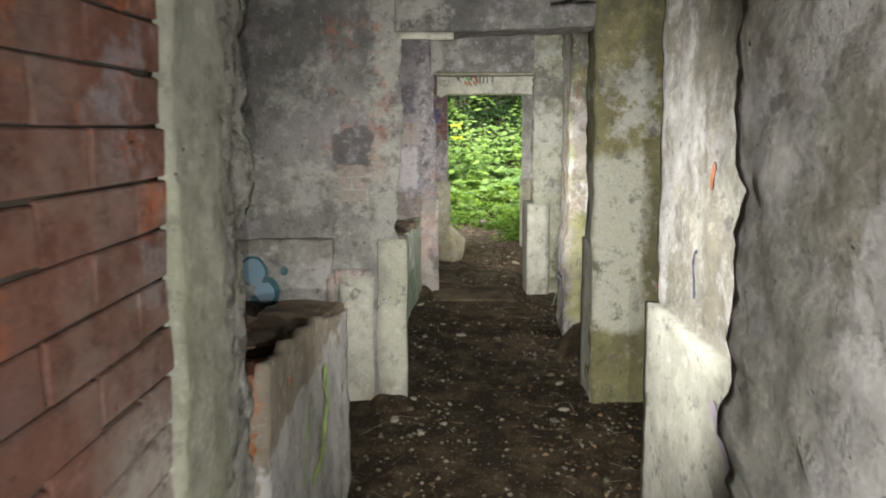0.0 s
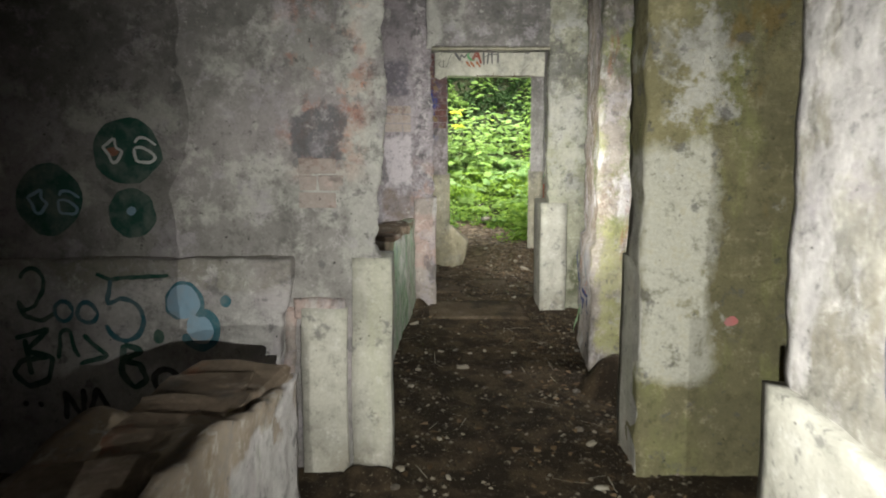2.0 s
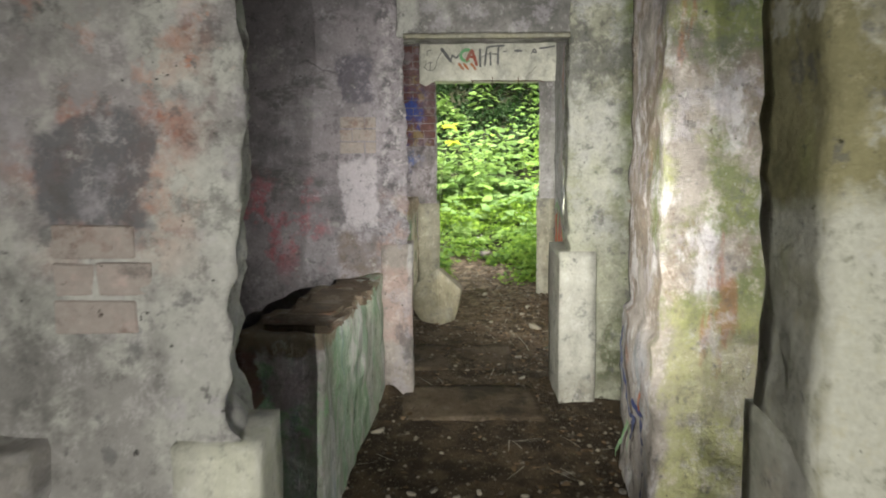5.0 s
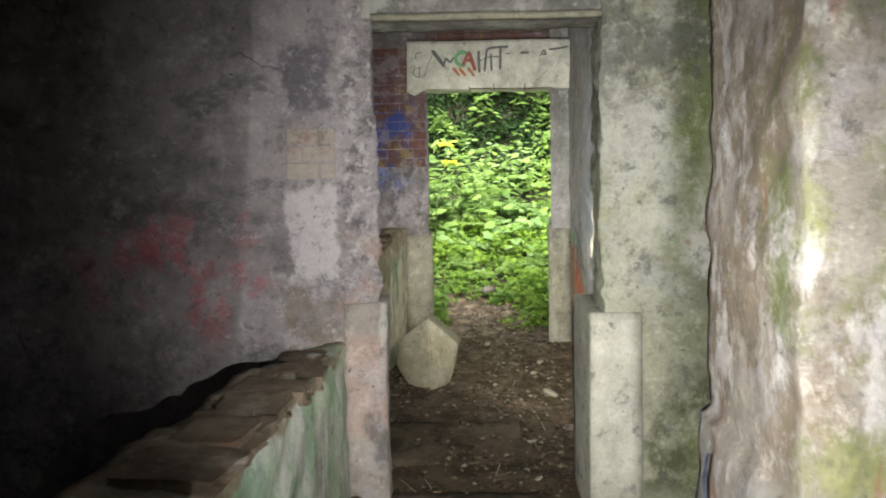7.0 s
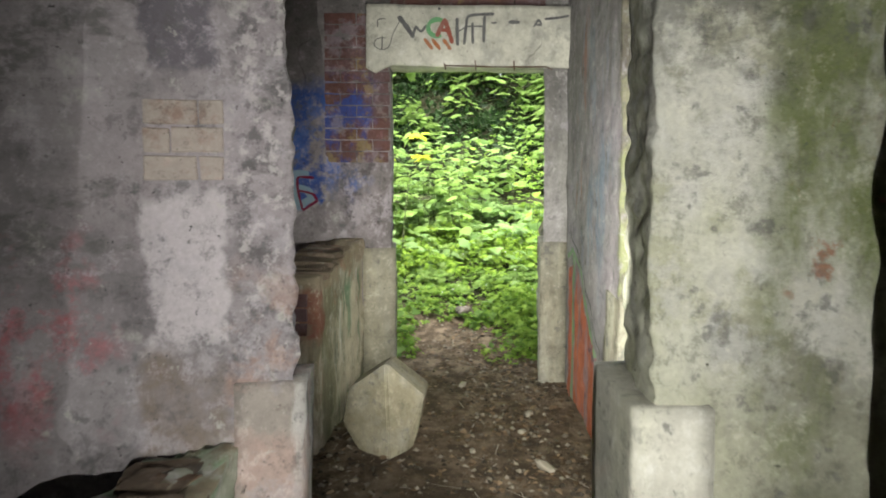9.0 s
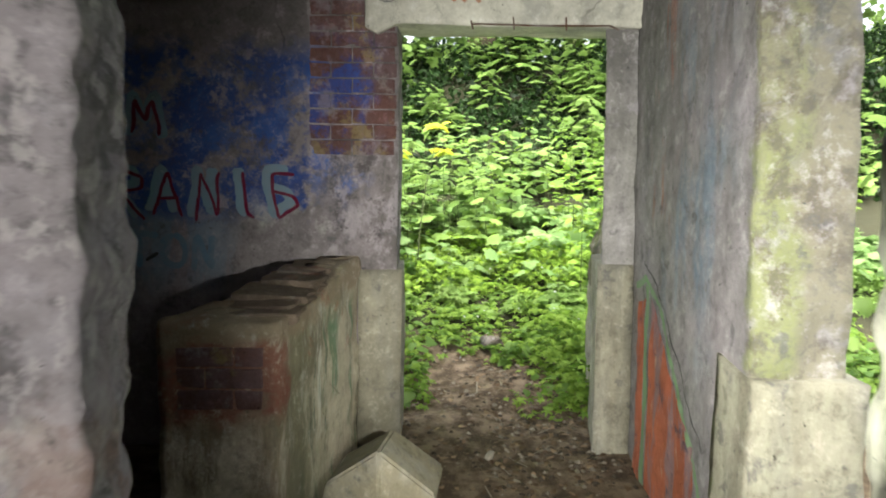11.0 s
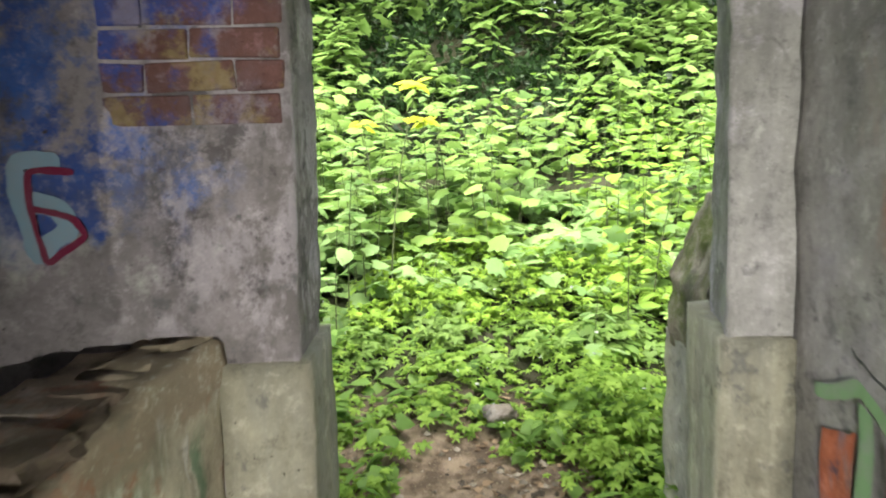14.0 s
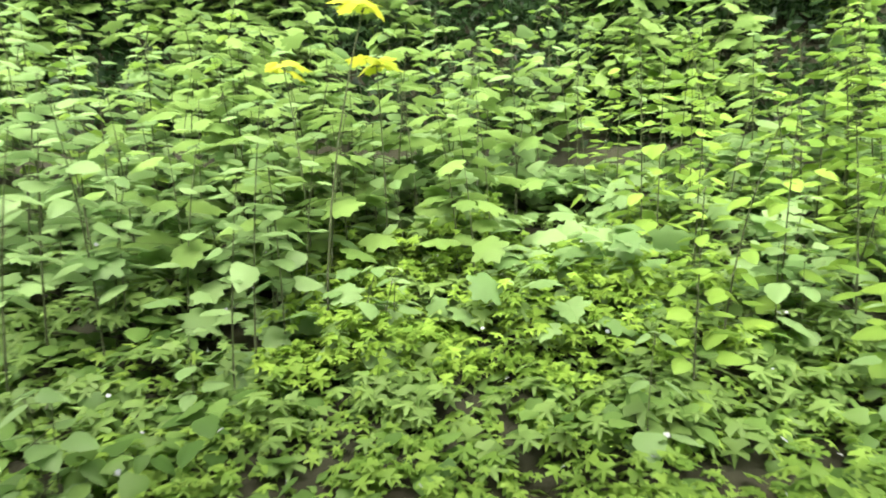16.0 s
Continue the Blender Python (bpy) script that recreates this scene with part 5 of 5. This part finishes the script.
def on_floor(x, y, up=0.0):
    amp = 0.02 if y < 9.4 else 0.05
    return ground_at(x, y) + noise.noise(Vector((x * 1.7, y * 1.7, 0))) * amp + noise.noise(Vector((x * 8, y * 8, 3))) * 0.012 + up


def scatter_stones():
    places = [(0.26, 4.77, 0.5), (-0.27, 3.55, 1.1), (-0.36, 3.72, 1.2), (-0.20, 3.70, 0.9), (-0.12, 3.38, 0.9), (-0.18, 3.85, 0.7), (0.62, 3.55, 0.9), (0.70, 3.7, 0.9), (1.0, 7.5, 1.6), (0.92, 7.35, 1.3), (0.88, 7.85, 1.4), (0.14, 5.1, 1.0), (0.42, 5.0, 0.9)]
    places += [(-0.1 + 0.1 * i, 5.35 + 0.02 * (i % 3), 0.55) for i in range(7)]
    pick = random.Random(4)
    for i in range(45):
        y = pick.uniform(1.8, 9.0)
        side = pick.choice((0, 1, 1))
        x = pick.uniform(-0.25, 0.1) if side == 0 else pick.uniform(0.5, 0.95)
        places.append((x, y, pick.uniform(0.35, 1.0)))
    for i, (x, y, k) in enumerate(places):
        k *= 0.78
        kind = m_chip if i % 3 else m_dark_chip
        ob = part("rubble_stone", shapes[i % 4].copy(), kind)
        ob.matrix_basis = pose(x, y, on_floor(x, y, 0.008 * k), pick.uniform(-15, 15), pick.uniform(-15, 15), pick.uniform(0, 360))
        ob.scale = (k, k, k)
        tagged(ob, "pale grey chip of rubble lying on the dirt floor" if i % 3 else "dark earthy lump of rubble on the dirt floor", "rubble stone", "rubble on the floor")
    thing("bank_stone", stone_mesh(0.13, 0.10, 0.08, 7, 0.3), m_dark_chip, pose(0.65, 10.42, ground_at(0.6, 10.42) + 0.05, 0, 0, 30), "pale rounded stone among weeds at the path's end", "stone")


def red_core(parent):
    """Broken red bricks bared in the core near the first low wall's end."""
    pick = random.Random(8)
    mat = layered("broken_red_brick", (0.36, 0.15, 0.10), [((0.5, 0.42, 0.38), 6, 0.52, 0.06, 231, S1, ALL, 0.7), (DARK, 5, 0.55, 0.08, 232, S1, ALL, 0.7), ((0.55, 0.28, 0.12), 5, 0.5, 0.08, 233, S1, ALL, 0.5)], bump=0.8, dist=0.02)
    for i, (x, y, h, a, b, c, turn) in enumerate(((-0.56, 1.90, 0.80, 0.2, 0.15, 0.09, 12), (-0.60, 1.74, 0.75, 0.2, 0.17, 0.12, -20), (-0.70, 1.95, 0.76, 0.16, 0.2, 0.08, 40), (-0.55, 2.03, 0.78, 0.14, 0.12, 0.06, -8), (-0.53, 1.70, 0.84, 0.12, 0.14, 0.11, 10), (-0.52, 1.66, 0.72, 0.12, 0.13, 0.12, 5))):
        ob = part("broken_brick", stone_mesh(a, b, c, 60 + i, 0.22, 4, 0.06), mat, parent, "broken red brick bared in the wall's core")
        ob.matrix_basis = pose(x, y, h + 0.08 + SLOPE * y, pick.uniform(-12, 12), pick.uniform(-12, 12), turn)


def broken_top(parent, x0, x1, y0, y1, h0, h1, count, seed):
    """Flat broken bricks and stones lying in the top of a low wall."""
    pick = random.Random(seed)
    for i in range(count):
        k = (i + 0.5) / count
        y = y0 + (y1 - y0) * k
        h = h0 + (h1 - h0) * k + pick.uniform(-0.012, 0.012)
        a, b, c = (x1 - x0) * pick.uniform(0.6, 1.0), (y1 - y0) / count * pick.uniform(1.3, 2.4), pick.uniform(0.03, 0.055)
        ob = part("broken_brick", stone_mesh(a, b, c, seed + i, 0.10, 4, 0.02), m_rubble, parent)
        ob.data.shade_flat()
        x = (x0 + x1) / 2 + pick.uniform(-0.04, 0.04) + (0.07 * k if y0 > 5 else 0)
        ob.matrix_basis = pose(x, y, h + SLOPE * y, pick.uniform(2, 8), pick.uniform(-3, 3), pick.uniform(-12, 12)) @ Matrix.Diagonal((1 - (0.3 * k if y0 > 5 else 0), 1, 1, 1))


broken_top(low_1, -0.8, -0.50, 2.05, 2.9, 0.92, 0.79, 7, 3)
red_core(low_1)
broken_top(low_2, -0.58, -0.28, 5.16, 6.45, 0.81, 0.70, 17, 23)
broken_top(low_3, -0.54, -0.2, 8.15, 8.98, 0.90, 0.945, 9, 43)
scatter_stones()


def litter():
    """Grit, crumbs, dead leaves and twigs on the floor: too small to count."""
    n = 5200
    y = rng.uniform(1.0, 10.6, n)
    edge = rng.random(n) < 0.6
    x = np.where(edge, np.where(rng.random(n) < 0.55, rng.normal(0.85, 0.22, n), rng.normal(-0.2, 0.18, n)), rng.uniform(-0.4, 1.1, n))
    verts, faces = [], []
    for a, b in zip(x, y):
        r = rng.uniform(0.004, 0.016) * (1.25 if b > 6.8 else 1)
        z = on_floor(a, b, r * 0.25)
        base = len(verts)
        t = rng.uniform(0, 6.3)
        for k in range(5):
            q = t + k * 1.257
            s = r * rng.uniform(0.7, 1.3)
            verts.append((a + s * math.cos(q), b + s * math.sin(q), z - r * 0.3 + rng.uniform(0, r * 0.4)))
        verts.append((a + rng.uniform(-r, r) * 0.3, b + rng.uniform(-r, r) * 0.3, z + r * 0.6))
        faces += [(base + k, base + (k + 1) % 5, base + 5) for k in range(5)]
    mesh = bpy.data.meshes.new("grit")
    mesh.from_pydata(verts, [], faces)
    part("grit", mesh, leafy_matte("grit", (0.03, 0.023, 0.016), (0.24, 0.21, 0.17)), label="small stone chips and crumbs on the dirt floor", kind="stuff")
    n = 2300
    y = rng.uniform(2.0, 10.7, n) ** 1.0
    y = np.where(rng.random(n) < 0.5, rng.uniform(6.6, 10.7, n), y)
    x = np.where(rng.random(n) < 0.6, rng.normal(0.8, 0.25, n), rng.uniform(-0.4, 1.1, n))
    z = np.array([on_floor(a, b, 0.008) for a, b in zip(x, y)])
    leaf_cloud("dead_leaves", np.column_stack([x, y, z]), rng.uniform(0.02, 0.05, n), "ivy", leafy_matte("dead_leaf", (0.07, 0.045, 0.025), (0.24, 0.17, 0.11)), 0.25, ti=rng.normal(0, 0.15, n), label="brown dead leaves strewn over the dirt floor")
    paths = []
    for i in range(110):
        a, b = (rng.uniform(0.45, 1.0) if i % 3 else rng.uniform(-0.35, 0.2)), rng.uniform(2.2, 10.2)
        t, l = rng.uniform(0, 6.3), rng.uniform(0.05, 0.2)
        paths.append([(a + math.cos(t) * l * k, b + math.sin(t) * l * k, on_floor(a + math.cos(t) * l * k, b + math.sin(t) * l * k, 0.006)) for k in (0, 0.5, 1)])
    part("twigs", stem_mesh(paths, 0.0035), m_chip, label="thin dry twigs on the dirt floor", kind="stuff")


def leafy_matte(name, dark, light):
    n = Nodes(name)
    colour = n.mix(n.math("POWER", n.add("ShaderNodeNewGeometry").outputs["Random Per Island"], 2.2), dark, light)
    return n.finish(colour, rough=0.85)


litter()


def heap(x, y, rx, ry, top, label):
    """A heap of rubble and earth at the foot of a wall."""
    verts, faces, n = [], [], 22
    for i in range(n + 1):
        for j in range(n + 1):
            u, v = i / n * 2 - 1, j / n * 2 - 1
            d = max(0.0, 1 - (u * u + v * v))
            a, b = x + u * rx, y + v * ry
            z = on_floor(a, b, -0.03) + top * d * (0.8 + 0.5 * noise.noise(Vector((a * 9, b * 9, 2)))) + 0.03 * d
            verts.append((a, b, z))
    faces = [(i * (n + 1) + j, (i + 1) * (n + 1) + j, (i + 1) * (n + 1) + j + 1, i * (n + 1) + j + 1) for i in range(n) for j in range(n)]
    mesh = bpy.data.meshes.new("rubble_heap")
    mesh.from_pydata(verts, [], faces)
    mesh.shade_smooth()
    part("rubble_heap", mesh, m_earth, label=label, kind="stuff")


heap(1.15, 4.75, 0.35, 0.35, 0.26, "dark earth and rubble heaped in the side opening")
heap(-0.30, 3.76, 0.17, 0.13, 0.08, "low heap of earth and chips by the doorway")
heap(-0.2, 6.55, 0.14, 0.16, 0.07, "small heap of brick crumbs by the second doorway")

bars = bpy.data.curves.new("rebar", "CURVE")
bars.dimensions, bars.bevel_depth = "3D", 0.004
for pts in (((0.42, 2.085), (0.75, 2.08), (1.08, 2.083), (1.12, 2.065)), ((0.62, 2.12), (0.625, 2.06)), ((0.87, 2.12), (0.872, 2.06)), ((0.42, 2.10), (0.43, 2.06))):
    line = bars.splines.new("POLY")
    line.points.add(len(pts) - 1)
    for p, (a, b) in zip(line.points, pts):
        p.co = (a, 8.99, b + 0.9, 1)
iron = sprayed("rusty_iron", (0.09, 0.045, 0.03))
rod = new("rebar", bars)
bars.materials.append(iron)
rod.parent = lintel
tagged(rod, "rusty reinforcing rods bared under the lintel")

# ---- bricks, last ----


def brick_mesh(length, depth, height, seed):
    bm = bmesh.new()
    bmesh.ops.create_cube(bm, size=1)
    for v in bm.verts:
        v.co = Vector((v.co.x * depth, v.co.y * length, v.co.z * height))
    bmesh.ops.bevel(bm, geom=bm.edges[:], offset=0.003, segments=1, affect="EDGES")
    for v in bm.verts:
        v.co += noise.noise_vector(v.co * 14 + Vector((seed * 3.1, 0, 0))) * 0.006
    mesh = bpy.data.meshes.new("brick")
    bm.to_mesh(mesh)
    bm.free()
    return mesh


def brick_field(parent, place_turn, u0, u1, v0, v1, material, proud, course=0.0745, length=0.24, seed=1, keep=1.0):
    """Bricks in running bond over a stretch of wall: whole ones and cut ones at the ends."""
    pick = random.Random(seed)
    cuts = {}
    row, v = 0, v0
    while v + course * 0.7 < v1:
        u = u0 - (length * 0.5 if row % 2 else 0)
        while u < u1 - 0.02:
            a, b = max(u, u0), min(u + length, u1)
            if b - a > 0.035 and pick.random() < keep:
                key = (round(b - a, 2), pick.randrange(3))
                if key not in cuts:
                    cuts[key] = brick_mesh(b - a - 0.006, 0.05, course - 0.008, len(cuts))
                    cuts[key].materials.append(material)
                ob = part("brick", cuts[key], None, parent)
                ob.matrix_basis = place_turn((a + b) / 2, v + course / 2, proud + pick.uniform(-0.002, 0.002)) @ pose(0, 0, 0, pick.uniform(-0.8, 0.8), 0, pick.uniform(-1, 1))
            u += length
        row += 1
        v += course


def facing_east(x):
    return lambda u, v, out: pose(x + out - 0.025, u, v + SLOPE * u, math.degrees(math.atan(SLOPE)))


def facing_south(y):
    return lambda u, v, out: pose(u, y - out + 0.025, v + SLOPE * y, 0, 0, 90)


brick_field(near_left, facing_east(-0.49), -0.35, 1.14, -0.2, 2.6, m_brick, 0.010, course=0.086, length=0.25, seed=2)
brick_field(wall_3_left, facing_south(9.06), -0.36, 0.07, 1.46, 2.42, m_blue_brick, 0.007, length=0.21, seed=3)
brick_field(wall_3_top, facing_south(9.08), -0.08, 1.14, 2.47, 2.74, m_blue_brick, 0.02, length=0.24, seed=4)
brick_field(wall_1_left, facing_south(3.86), -0.62, -0.42, 1.18, 1.41, m_pale_brick, 0.006, length=0.17, seed=5)
brick_field(wall_2_left, facing_south(6.52), -0.47, -0.25, 1.46, 1.70, m_pale_brick, 0.006, length=0.15, seed=6)
brick_field(low_3, facing_south(8.04), -0.60, -0.30, 0.60, 0.83, m_blue_brick, 0.004, length=0.2, seed=7)
